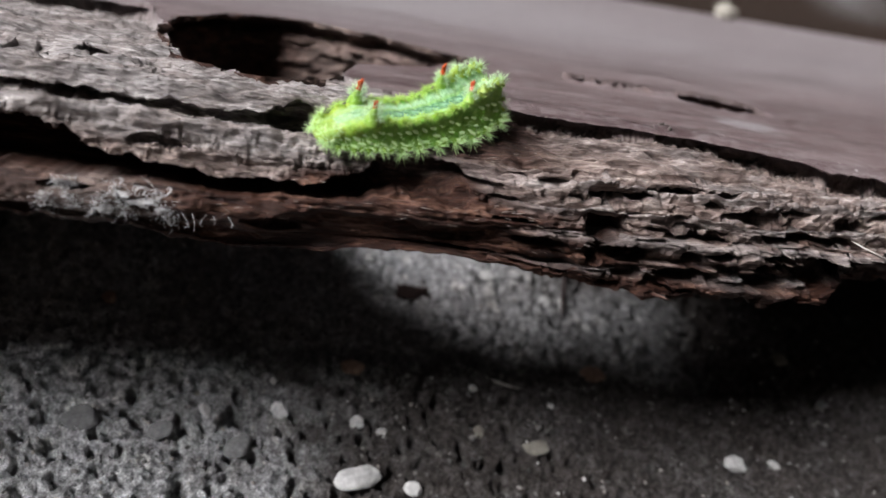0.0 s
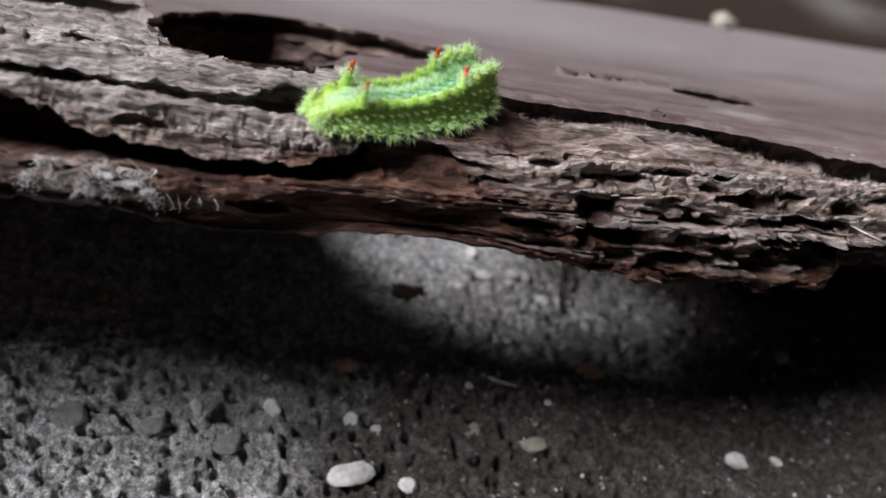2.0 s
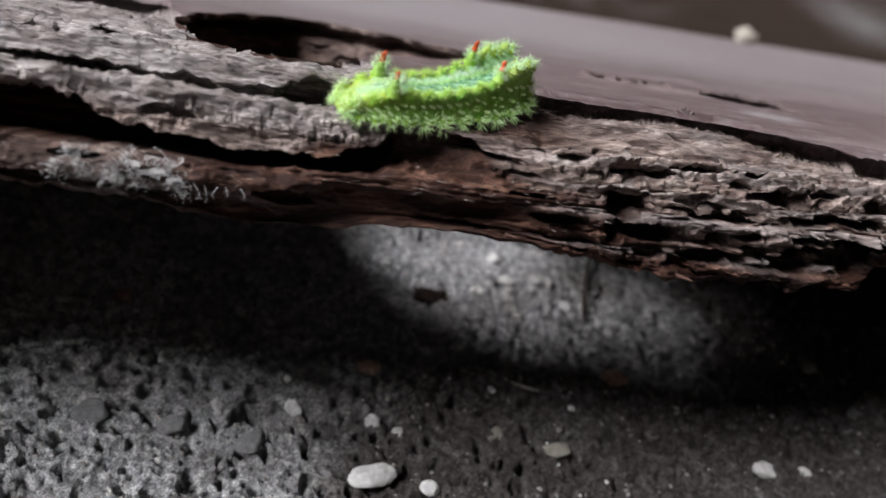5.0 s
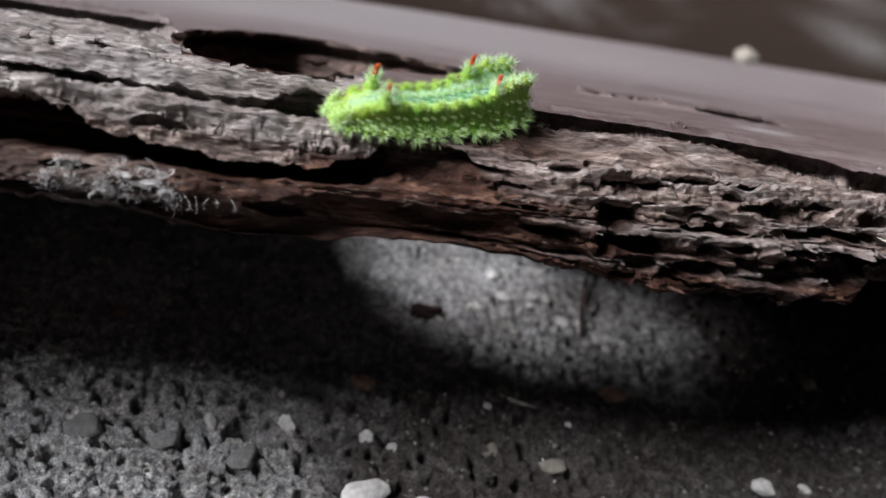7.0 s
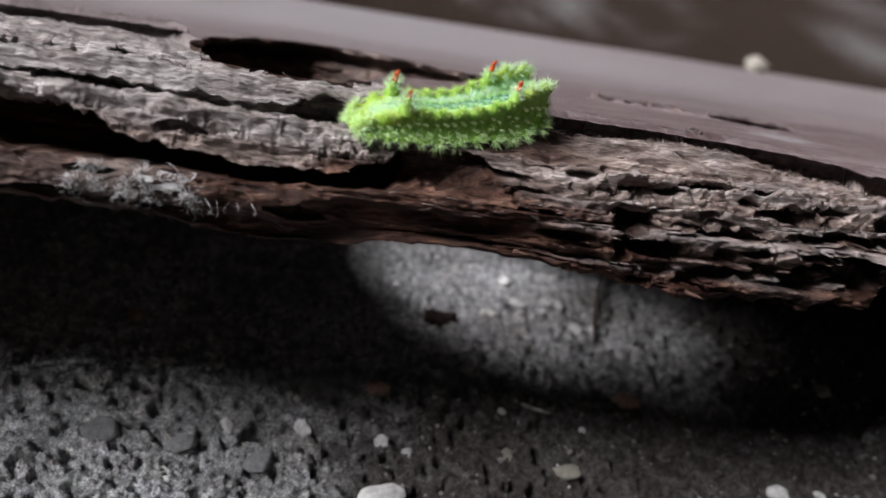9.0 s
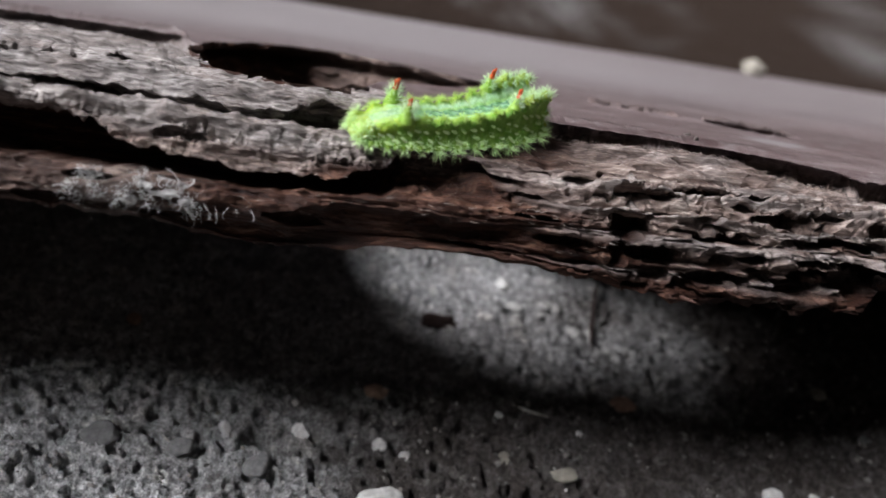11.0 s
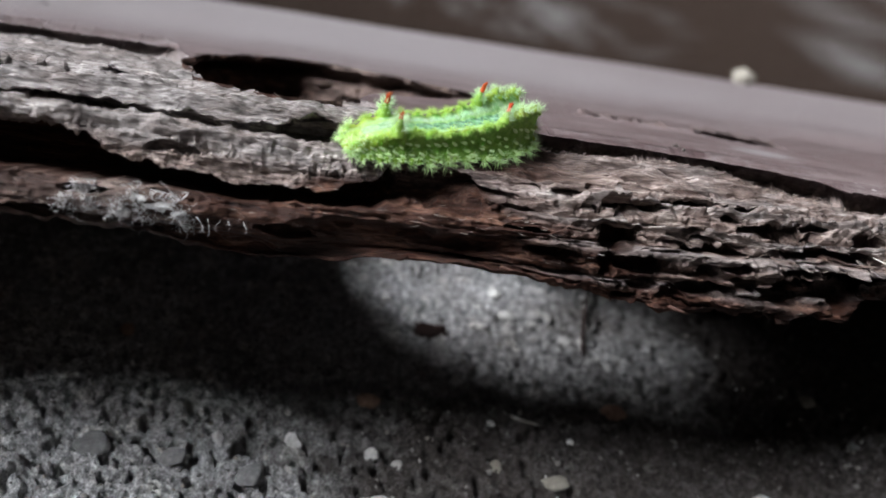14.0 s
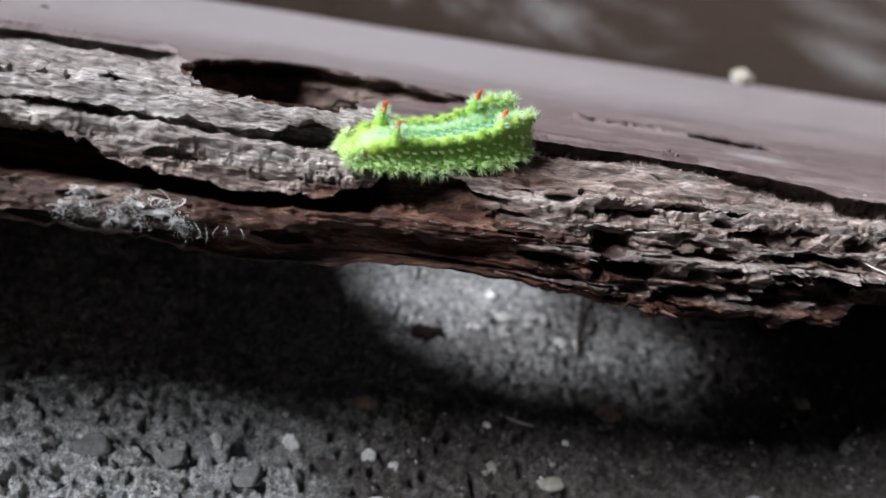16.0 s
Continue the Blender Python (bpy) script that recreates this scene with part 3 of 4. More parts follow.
    # fibres broken off across the grain leave upright teeth
    teeth = np.abs(fbm(x / 0.9 + 0.4 * fbm(x / 3, s / 1.5, 76, 2), s / 2.2, 75, 3)) * smooth(-0.3, 0.3, fbm(x / 4, s / 2.5, 77, 2))
    band = (smooth(28, 36, x) * np.exp(-((s - 10.5) / 2.6) ** 2) + 2.2 * left * np.exp(-((s - 9.7) / 1.5) ** 2) + 0.5 * left * np.exp(-((s - 14) / 1.6) ** 2)
            + 0.7 * smooth(44, 50, x) * np.exp(-((s - 5.5) / 2.0) ** 2))
    d = d - face * band * (0.9 + 0.4 * left) * teeth
    d = (d - cut) * (1 - 0.5 * smooth(0.2, 1.5, back))
    y, z = y + back * 0.98, z - fall
    for c, high, reach, far in steps:
        y = y + reach * np.where(far, smooth(0, 0.5, c), smooth(0.4, 1, c))
        z = z - np.where(far, 0.3 * smooth(0, 0.1, c) + (high - 0.3) * smooth(0.45, 1, c), high * smooth(0, 0.45, c))
    # ragged lower edge
    drop = smooth(3.0, 0.0, np.abs(s)) * (0.6 * fbm(x / 7, s / 30, 68, 3) + 0.12 * fbm(x / 1.6, s / 30, 69, 2))
    sag = smooth(4.5, 0.0, np.abs(s)) * np.interp(x, (-34, -22, -10, 1.5, 10, 17, 25), (0, 0.6, 1.7, 3.6, 2.7, 0.9, 0))
    drop = drop + sag
    y, z = y + d * ny + 0.6 * sag, z + d * nz - drop
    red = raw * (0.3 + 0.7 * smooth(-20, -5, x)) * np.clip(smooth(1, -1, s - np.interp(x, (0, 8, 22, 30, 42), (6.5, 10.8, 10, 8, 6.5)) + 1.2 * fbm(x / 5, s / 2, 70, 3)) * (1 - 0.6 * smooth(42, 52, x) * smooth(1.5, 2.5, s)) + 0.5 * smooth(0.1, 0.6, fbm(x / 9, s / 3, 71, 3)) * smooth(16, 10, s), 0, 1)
    # underside, recesses and left lower layer darkened, their shade put into the colour
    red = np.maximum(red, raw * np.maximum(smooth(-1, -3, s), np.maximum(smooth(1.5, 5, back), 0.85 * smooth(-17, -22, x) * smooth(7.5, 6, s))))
    # dent by the caterpillar: brown wood with shade painted in too
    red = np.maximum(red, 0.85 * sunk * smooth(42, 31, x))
    # right-hand ledge tops paled, putting light from above into the colour
    grey = raw * np.clip(left * smooth(8, 11, s) * (0.75 + 0.5 * fbm(x / 6, s / 3, 72, 3)) + 0.5 * ledge_light + 0.5 * smooth(48, 58, x) * smooth(0.1, 0.6, fbm(x / 5, s / 2, 73, 3)), 0, 1)
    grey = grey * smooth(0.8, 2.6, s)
    grey = grey + paint * 0.7 * smooth(1.1, 0.5, np.hypot((x - 74.5) / 6, (s - 40) / 4.5) + 0.4 * fbm(x / 2, s / 2, 78, 3))
    # paint paler to the rear; its fall-off to the right paints in sheen
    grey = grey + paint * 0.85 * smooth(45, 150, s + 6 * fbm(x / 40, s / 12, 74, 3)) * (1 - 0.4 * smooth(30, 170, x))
    paint, red, grey = paint * (1 - scar), np.maximum(red, scar), grey * (1 - scar)
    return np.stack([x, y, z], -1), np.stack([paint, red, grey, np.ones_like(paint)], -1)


def cover_attribute(me, cover):
    at = me.color_attributes.new("cover", "FLOAT_COLOR", "POINT")
    at.data.foreach_set("color", cover.reshape(-1).astype(np.float32))


def build_plank():
    plank = tagged(new("plank"), "old red-brown painted wooden plank with rotten split front edge", "plank")
    xs = axis(-420, -46, 96, 460, 0.17)
    ss = np.concatenate([np.arange(-294, -6, 3.0), np.arange(-6, -1, 0.5), np.arange(-1, 24, 0.1), np.arange(24, 31, 0.14), np.arange(31, 42, 0.22), np.arange(42, 100, 0.45), np.arange(100, 298.1, 1.5)])
    x, s = np.meshgrid(xs, ss)
    pts, cover = plank_surface(x, s)
    gone = in_hole(x, s)
    # unseen underside cut wider below the hole, shaped for the light on the floor
    below = (s < np.interp(x, (-34, -10, 5, 20, 60), (-56, -50, -41, -28, -13)) + 1.5 * fbm(x / 6, s / 6, 62, 3)) & (s > np.interp(x, (-34, -10, 5, 20), (-50, -58, -74, -92))) & (x > -34) & (x < 75)
    keep = ~((gone | below)[:-1, :-1] & (gone | below)[1:, 1:])
    me = grid_mesh("board", pts * MM, WOOD, keep)
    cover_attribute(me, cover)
    part("board", me, plank)
    # the walls of the hole, leaning outwards below
    ang = np.linspace(0, TAU, 420)
    rim_x = 10.2 + 25.8 * np.cos(ang)
    lo, hi = np.interp(rim_x, *zip(*HOLE_LO)), np.interp(rim_x, *zip(*HOLE_HI))
    soft = np.abs(np.sin(ang)) ** 0.1
    rim_s = np.where(np.sin(ang) > 0, (lo + hi) / 2 + (hi - lo) / 2 * soft, (lo + hi) / 2 - (hi - lo) / 2 * soft)
    deep = np.linspace(-0.6, 15.5, 60)
    a, dd = np.meshgrid(ang, deep)
    rx, rs = np.broadcast_to(rim_x, a.shape), np.broadcast_to(rim_s, a.shape)
    wob = 2.4 * fbm(rx / 5, dd / 2.2 + 9 * np.sin(a), 81, 4) + 0.9 * fbm(rx / 1.5, dd / 0.8, 82, 3)
    flare = wob + 0.5 + np.maximum(dd, 0) * 0.05 + 2.2 * smooth(0.2, 1.0, dd) * smooth(3.4, 2.0, dd) * smooth(0.2, 0.8, np.sin(a)) + 7.0 * smooth(0.3, 1.6, dd) * smooth(7, -3, rx) * smooth(0.1, 0.6, np.sin(a))
    ox, os_ = np.cos(a), np.sin(a)
    # left end leans inwards to bound the light falling through
    qx = rx + flare * ox + np.maximum(dd - 3, 0) * 1.3 * smooth(0.3, 1, ox) + np.maximum(dd - 2, 0) * 0.8 * smooth(0.1, 0.9, -ox)
    y, z = section(rx, rs + flare * os_)
    pts = np.stack([qx, y - dd * SLOPE_Z, z - dd * SLOPE_Y], -1)
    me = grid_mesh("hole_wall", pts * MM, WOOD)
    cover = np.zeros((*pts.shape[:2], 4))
    # raw wood painted darker to the left, carrying the hole's shade
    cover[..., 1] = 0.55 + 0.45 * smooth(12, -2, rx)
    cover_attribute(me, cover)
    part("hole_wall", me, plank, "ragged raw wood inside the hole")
    # rear edge down to the floor
    xs2 = np.linspace(-420, 460, 160)
    pts = []
    for f in np.linspace(0, 1, 8):
        yt, zt = section(xs2, np.full_like(xs2, 298.0))
        yb, zb = section(xs2, np.full_like(xs2, -294.0))
        pts.append(np.stack([xs2, yt * (1 - f) + yb * f, zt * (1 - f) + zb * f], -1))
    me = grid_mesh("rear_edge", np.array(pts) * MM, WOOD)
    cov = np.zeros((8, 160, 4))
    cov[..., 0] = 1
    cover_attribute(me, cov)
    part("rear_edge", me, plank)
    return plank


build_plank()


# ---- the caterpillar ----
def ball(radius, rings, sides, squash=(1, 1, 1)):
    verts, faces = [], []
    for i in range(rings + 1):
        p = math.pi * i / rings
        for j in range(sides):
            q = TAU * j / sides
            verts.append((radius * squash[0] * math.sin(p) * math.cos(q), radius * squash[1] * math.sin(p) * math.sin(q), radius * squash[2] * math.cos(p)))
    for i in range(rings):
        for j in range(sides):
            k = (j + 1) % sides
            faces.append((i * sides + j, (i + 1) * sides + j, (i + 1) * sides + k, i * sides + k))
    return verts, faces


def thorn(verts, faces, foot, way, length, thick, sides=4):
    """Adds a thin tapering spine to the lists."""
    way = Vector(way).normalized()
    u = way.orthogonal().normalized()
    v = way.cross(u)
    n = len(verts)
    for f, r in ((0.0, 1.0), (0.6, 0.6)):
        for j in range(sides):
            q = TAU * j / sides
            verts.append(tuple(Vector(foot) + way * length * f + (u * math.cos(q) + v * math.sin(q)) * thick * r))
    verts.append(tuple(Vector(foot) + way * length))
    for j in range(sides):
        k = (j + 1) % sides
        faces.append((n + j, n + k, n + sides + k, n + sides + j))
        faces.append((n + sides + j, n + sides + k, n + 2 * sides))


def scolus_mesh(name, height, wide, spines, reach, mat, tip, seed, spread=1.0):
    """A soft tubercle standing along z with spines round its top: tubercle in mat, spines in tip."""
    rnd = random.Random(seed)
    verts, faces = [], []
    rows, sides = 5, 10
    for i in range(rows):
        f = i / (rows - 1)
        r = wide * (1 - 0.86 * f ** 1.3)
        for j in range(sides):
            q = TAU * j / sides
            verts.append((r * math.cos(q), r * math.sin(q), -0.3 * wide + (height + 0.3 * wide) * f))
    for i in range(rows - 1):
        for j in range(sides):
            k = (j + 1) % sides
            faces.append((i * sides + j, i * sides + k, (i + 1) * sides + k, (i + 1) * sides + j))
    faces.append(tuple((rows - 1) * sides + j for j in range(sides)))
    body = len(faces)
    for i in range(spines):
        q = TAU * (i * 0.618 + rnd.random() * 0.15)
        up = rnd.uniform(0.05, 1.0) if spread >= 1 else rnd.uniform(0.45, 1.0)
        f = rnd.uniform(0.12, 1.0)
        r = wide * (1 - 0.62 * f ** 1.3) * 0.8
        side = math.sqrt(max(0.0, 1 - up * up))
        thorn(verts, faces, (r * math.cos(q), r * math.sin(q), height * f), (side * math.cos(q), side * math.sin(q), up), reach * rnd.uniform(0.7, 1.25), 0.028, 3)
    me = mesh_of(name, [tuple(c * MM for c in v) for v in verts], faces, mat)
    me.materials.append(tip)
    me.polygons.foreach_set("material_index", np.array([0] * body + [1] * (len(faces) - body), dtype=np.int32))
    return me


def horn_mesh(name, height, wide):
    verts, faces = [], []
    rows, sides = 7, 9
    for i in range(rows):
        f = i / (rows - 1)
        r = wide * (1 - f) ** 0.75 + 0.02
        for j in range(sides):
            q = TAU * j / sides
            verts.append((r * math.cos(q) + 0.12 * f * f, r * math.sin(q), height * f))
    for i in range(rows - 1):
        for j in range(sides):
            k = (j + 1) % sides
            faces.append((i * sides + j, i * sides + k, (i + 1) * sides + k, (i + 1) * sides + j))
    thorn(verts, faces, (0.1, 0, height * 0.3), (0.35, 0.1, 1), height * 0.7, wide * 0.5, 5)
    thorn(verts, faces, (-0.1, 0, height * 0.3), (-0.3, -0.1, 1), height * 0.65, wide * 0.5, 5)
    return mesh_of(name, [tuple(c * MM for c in v) for v in verts], faces, SPINE_RED)


SEGMENTS = 11
STEP = 2.14                         # mm from ring to ring
# from the hind end to the front: half width, height of the two back ridges and depth of the trough between them, in mm
HALF = [2.4, 3.05, 3.25, 3.2, 3.1, 3.05, 3.1, 3.3, 3.5, 3.5, 3.0]
RISE = [0.9, 1.5, 2.05, 2.2, 2.1, 2.1, 2.2, 2.5, 2.9, 3.5, 3.4]
BELLY = [-1.3, -1.6, -1.9, -2.0, -2.0, -2.05, -2.2, -2.4, -2.7, -2.8, -2.6]
TROUGH = [0.0, 0.0, 0.2, 0.35, 0.4, 0.42, 0.5, 0.8, 1.3, 1.8, 1.9]
RIDGE, FLANK, FRINGE = 0.31, 0.54, 0.76      # places on the half section, from the back's middle to the belly's


def ring_shape(c, u, swell=0.0):
    """Half section of the body at c segments from its hind end: y and z in mm at the place u."""
    at = np.arange(SEGMENTS) + 0.5
    w, top, dip = np.interp(c, at, HALF), np.interp(c, at, RISE), np.interp(c, at, TROUGH)
    low, flat, top = np.interp(c, at, BELLY), top - 0.15, top + swell
    knots = ((0.0, 0.0, flat - dip), (0.12, 0.29, flat - 0.9 * dip), (0.22, 0.56, flat - 0.4 * dip), (0.31, 0.81, top), (0.37, 0.95 + 0.05 * swell, top - 0.5),
             (0.43, 0.90, top - 1.25), (0.52, 0.88, 0.4 * top + 0.25 * low), (0.65, 0.96, 0.5 * low), (0.75, 1.05, 0.74 * low), (0.83, 0.9, 0.92 * low), (0.92, 0.5, 0.98 * low), (1.0, 0.0, low))
    k = max(n for n in range(len(knots) - 1) if knots[n][0] <= min(u, 0.9999))
    p0, p1, p2, p3 = (knots[min(max(j, 0), len(knots) - 1)] for j in (k - 1, k, k + 1, k + 2))
    f = (u - p1[0]) / (p2[0] - p1[0])
    out = []
    for a in (1, 2):
        m1 = 0.0 if k == 0 and a == 2 else (p2[a] - p0[a]) / max(p2[0] - p0[0], 1e-6) * (p2[0] - p1[0])
        m2 = (p3[a] - p1[a]) / max(p3[0] - p1[0], 1e-6) * (p2[0] - p1[0])
        out.append((2 * f ** 3 - 3 * f * f + 1) * p1[a] + (f ** 3 - 2 * f * f + f) * m1 + (3 * f * f - 2 * f ** 3) * p2[a] + (f ** 3 - f * f) * m2)
    return out[0] * w, out[1]


def segment_mesh(i):
    """One bulging ring of the body; x runs along the body, z up. Masks: stripe, yellow, pale bands, flank."""
    rows, half = 17, 44
    verts, faces, tone = [], [], []
    first, last = i == 0, i == SEGMENTS - 1
    for a in range(rows):
        f = a / (rows - 1) * 2 - 1
        px, shrink = f * STEP * 0.60, 1 - 0.05 * f * f
        if (first and f < 0) or (last and f > 0):
            shrink = math.sqrt(max(0.0, 1 - abs(f) ** 2.6)) * 0.98 + 0.01
            px = f * STEP * 0.8
        swell = 0.22 * math.cos(f * math.pi) - 0.06
        for j in range(2 * half):
            side = 1 if j < half else -1
            u = j / half if j < half else 2 - j / half
            y, z = ring_shape(i + 0.5 + 0.5 * f, u, swell)
            soft = 1 + 0.025 * noise.noise(Vector((i * 3.1 + f * 1.5, side * y * 1.2, z * 1.2 + 7.0)))
            verts.append((px, side * y * shrink * soft, (z + 0.6) * shrink * soft - 0.6))
            wave = 0.012 * math.cos(f * math.pi)
            stripe = max(0.0, min(1.0, (0.115 + wave - u) / 0.03)) * (0.7 + 0.3 * abs(f))
            pale = math.exp(-((u - 0.185 - wave) / 0.05) ** 2) * (0.95 if abs(f) < 0.75 else 0.6)
            yellow = math.exp(-((u - RIDGE + 0.01) / 0.065) ** 2) * (0.75 + 0.25 * math.cos(f * math.pi))
            flank = smoothstep(0.36, 0.42, u) * smoothstep(0.80, 0.66, u)
            k = (0.9, 0.8, 0.5, 0.15)[i] if i < 4 else 0.0
            yellow, flank, stripe = min(1.0, yellow + k * smoothstep(0.7, 0.3, u)), flank * (1 - 0.7 * k), stripe * (1 - 0.95 * k)
            pale = max(pale * (1 - 0.7 * k), (0.1, 0.75, 0.6)[i] * math.exp(-((u - 0.05) / 0.09) ** 2) if i < 3 else 0.0)
            if i > 7:
                yellow = yellow * (0.9, 0.8, 0.6)[i - 8]
            tone.append((stripe, yellow, min(1.0, pale), 1.0 - flank))
    n = 2 * half
    for a in range(rows - 1):
        for j in range(n):
            k = (j + 1) % n
            faces.append((a * n + j, (a + 1) * n + j, (a + 1) * n + k, a * n + k))
    me = mesh_of("segment", [tuple(c * MM for c in v) for v in verts], faces, SKIN)
    at = me.color_attributes.new("tone", "FLOAT_COLOR", "POINT")
    at.data.foreach_set("color", np.array(tone, dtype=np.float32).reshape(-1))
    return me


def smoothstep(a, b, v):
    t = min(max((v - a) / (b - a), 0.0), 1.0)
    return t * t * (3 - 2 * t)


def on_ring(i, fx, u, side, inset=0.08, upright=0.4):
    """Pose on a segment's skin at the place u of one side: z points out, bent towards straight up or down by upright."""
    c = i + 0.5 + fx
    y, z = ring_shape(c, u)
    y1, z1 = ring_shape(c, min(u + 0.03, 1.0))
    y0, z0 = ring_shape(c, max(u - 0.03, 0.0))
    out = Vector((0, -(z1 - z0), y1 - y0)).normalized()
    out = (out * (1 - upright) + Vector((0, 0, 1)) * upright).normalized()
    turn = math.atan2(out.y, out.z) * side
    return Matrix.Translation(Vector((fx * STEP, side * (y - inset * out.y), z - inset * out.z)) * MM) @ Euler((-turn, 0, 0)).to_matrix().to_4x4()


def tuft_mesh(name, spines, reach, seed, mat, thick=0.03, droop=0.0):
    """A flat tuft of stiff hairs fanning out round z."""
    rnd = random.Random(seed)
    verts, faces = [], []
    for i in range(spines):
        q, up = rnd.uniform(0, TAU), rnd.uniform(0.25, 1.0)
        side = math.sqrt(1 - up * up)
        thorn(verts, faces, (rnd.uniform(-0.35, 0.35), rnd.uniform(-0.2, 0.2), 0), (side * math.cos(q), side * math.sin(q) + droop, up), reach * rnd.uniform(0.6, 1.2), thick, 3)
    return mesh_of(name, [tuple(c * MM for c in v) for v in verts], faces, mat)


def spot_mesh():
    """A pale wart like a drop."""
    verts, faces = ball(0.2, 8, 10, (2.1, 1.0, 0.8))
    verts = [(x, y * (0.75 + 0.6 * x), z) for x, y, z in verts]
    return mesh_of("pale_spot", [tuple(c * MM for c in v) for v in verts], faces, WHITE_SPOT)


def build_caterpillar():
    cat = tagged(new("caterpillar"), "lime green spiny caterpillar with orange-red horns creeping along the plank", "caterpillar")
    dorsal = [scolus_mesh("dorsal_scolus", 0.24, 0.42, 60, 0.75, TUBERCLE, SPINE_GREEN, 100 + n) for n in range(3)]
    end_scolus = [scolus_mesh("end_scolus", 0.8, 0.7, 56, 0.95, SPINE_YELLOW, SPINE_TEAL, 105 + n) for n in range(3)]
    hind_scolus = [scolus_mesh("hind_scolus", 0.5, 0.5, 70, 1.0, SPINE_YELLOW, SPINE_PALE, 108 + n) for n in range(3)]
    tall = {2: scolus_mesh("horned_scolus", 1.95, 1.0, 190, 0.9, TUBERCLE, SPINE_TEAL, 110), 8: scolus_mesh("horned_scolus", 1.5, 0.8, 160, 0.85, TUBERCLE, SPINE_TEAL, 111)}
    low = [scolus_mesh("lower_scolus", 0.5, 0.45, (70, 34, 26)[n], (1.45, 1.0, 0.85)[n], TUBERCLE, SPINE_PALE, 130 + n, 0.5) for n in range(3)]
    fuzz = [tuft_mesh("tuft", 18, 0.55, 140 + n, SPINE_GREEN, 0.022) for n in range(3)]
    flank_fuzz = [tuft_mesh("flank_tuft", 12, 0.6, 145 + n, SPINE_PALE, 0.024) for n in range(3)]
    horn = horn_mesh("horn", 1.45, 0.35)
    spot = spot_mesh()
    rnd = random.Random(5)
    for i in range(SEGMENTS):
        seg = part("segment", segment_mesh(i), cat, "yellow-green ringed segment" if i < 3 else "green segment with a blue-green back stripe")
        for side in (-1, 1):
            lean = Euler((0, radians(-38 if i == 0 else -20 if i < 2 else 22 if i == 9 else 42 if i == 10 else rnd.uniform(-8, 8)), 0)).to_matrix().to_4x4()
            if i in (2, 8):
                sc = part("scolus", tall[i], seg, "yellow tubercle below an orange-red horn")
                base = on_ring(i, 0, RIDGE - 0.02, side, 0.25, 0.5 if i == 2 else 0.25 if side < 0 else 0.75) @ Euler((0, radians(4 if i == 2 else 30 if side < 0 else 8), 0)).to_matrix().to_4x4()
                sc.matrix_local = base
                hn = part("horn", horn, seg, "orange-red horn")
                hn.matrix_local = base @ Matrix.Translation((0, 0, (1.6 if i == 2 else 1.2 if side < 0 else 1.45) * MM)) @ Matrix.Scale(0.75 if i == 2 and side < 0 else 1.0, 4)
            else:
                sc = part("scolus", end_scolus[i % 3] if i > 8 else hind_scolus[i % 3] if i < 1 else dorsal[i % 3], seg)
                sc.matrix_local = on_ring(i, rnd.uniform(-0.06, 0.06), RIDGE + rnd.uniform(-0.015, 0.015), side, 0.1, 0.45) @ lean
            for k in range(2):
                fz = part("tuft", flank_fuzz[(i + k) % 3], seg, "short pale flank hairs")
                fz.matrix_local = on_ring(i, (-0.25, 0.28)[k] + rnd.uniform(-0.08, 0.08), FLANK + (0.02, 0.12)[k], side, 0.0, 0.0)
            if i > 8:
                for fx in (-0.34, 0.34):
                    sc = part("scolus", end_scolus[(i + 1) % 3], seg)
                    sc.matrix_local = on_ring(i, fx, RIDGE - 0.03, side, 0.2, 0.5) @ lean
            for k in range(4):
                fz = part("tuft", fuzz[(i + k) % 3], seg)
                fz.matrix_local = on_ring(i, (-0.38, 0.4, -0.2, 0.2)[k], RIDGE + (0.0, 0.01, 0.05, 0.04)[k] + rnd.uniform(-0.015, 0.015), side, 0.02, 0.2)
            for k in range(2):
                sc = part("scolus", low[k * (1 + i % 2) if i > 3 else 1 + (i + k) % 2], seg, "tubercle with long pale hairs")
                sc.matrix_local = on_ring(i, (-0.1, 0.38)[k] + rnd.uniform(-0.06, 0.06), FRINGE + (0.0, -0.06)[k] + rnd.uniform(-0.02, 0.02), side, 0.12, 0.0) @ lean
            for k in range(5):
                sp = part("pale_spot", spot, seg)
                turn = Euler((0, 0, radians(side * (28 + rnd.uniform(-14, 14))))).to_matrix().to_4x4()
                size = rnd.uniform(0.95, 1.5)
                sp.matrix_local = on_ring(i, (-0.3, 0.2, -0.08, 0.4, 0.1)[k] + rnd.uniform(-0.1, 0.1), FLANK + (-0.04, -0.02, 0.07, 0.09, 0.15)[k] + rnd.uniform(-0.03, 0.03), side, 0.04, 0.0) @ turn @ Matrix.Diagonal((size, size, size, 1))
        for end, way in ((0, -1), (SEGMENTS - 1, 1)):
            if i == end:
                for n, deg in enumerate((-100, -66, -30, 30, 66, 100)):
                    sc = part("scolus", (end_scolus if way > 0 else hind_scolus)[n % 3], seg)
                    q = radians(deg)
                    sc.matrix_local = Matrix.Translation(Vector((way * 0.95, 0.66 * HALF[i] * math.sin(q), 0.7 * RISE[i] * math.cos(q) - 0.5)) * MM) @ Vector((way * 0.9, math.sin(q), 0.75 * math.cos(q))).to_track_quat("Z", "Y").to_matrix().to_4x4()
    return cat


CATERPILLAR = build_caterpillar()
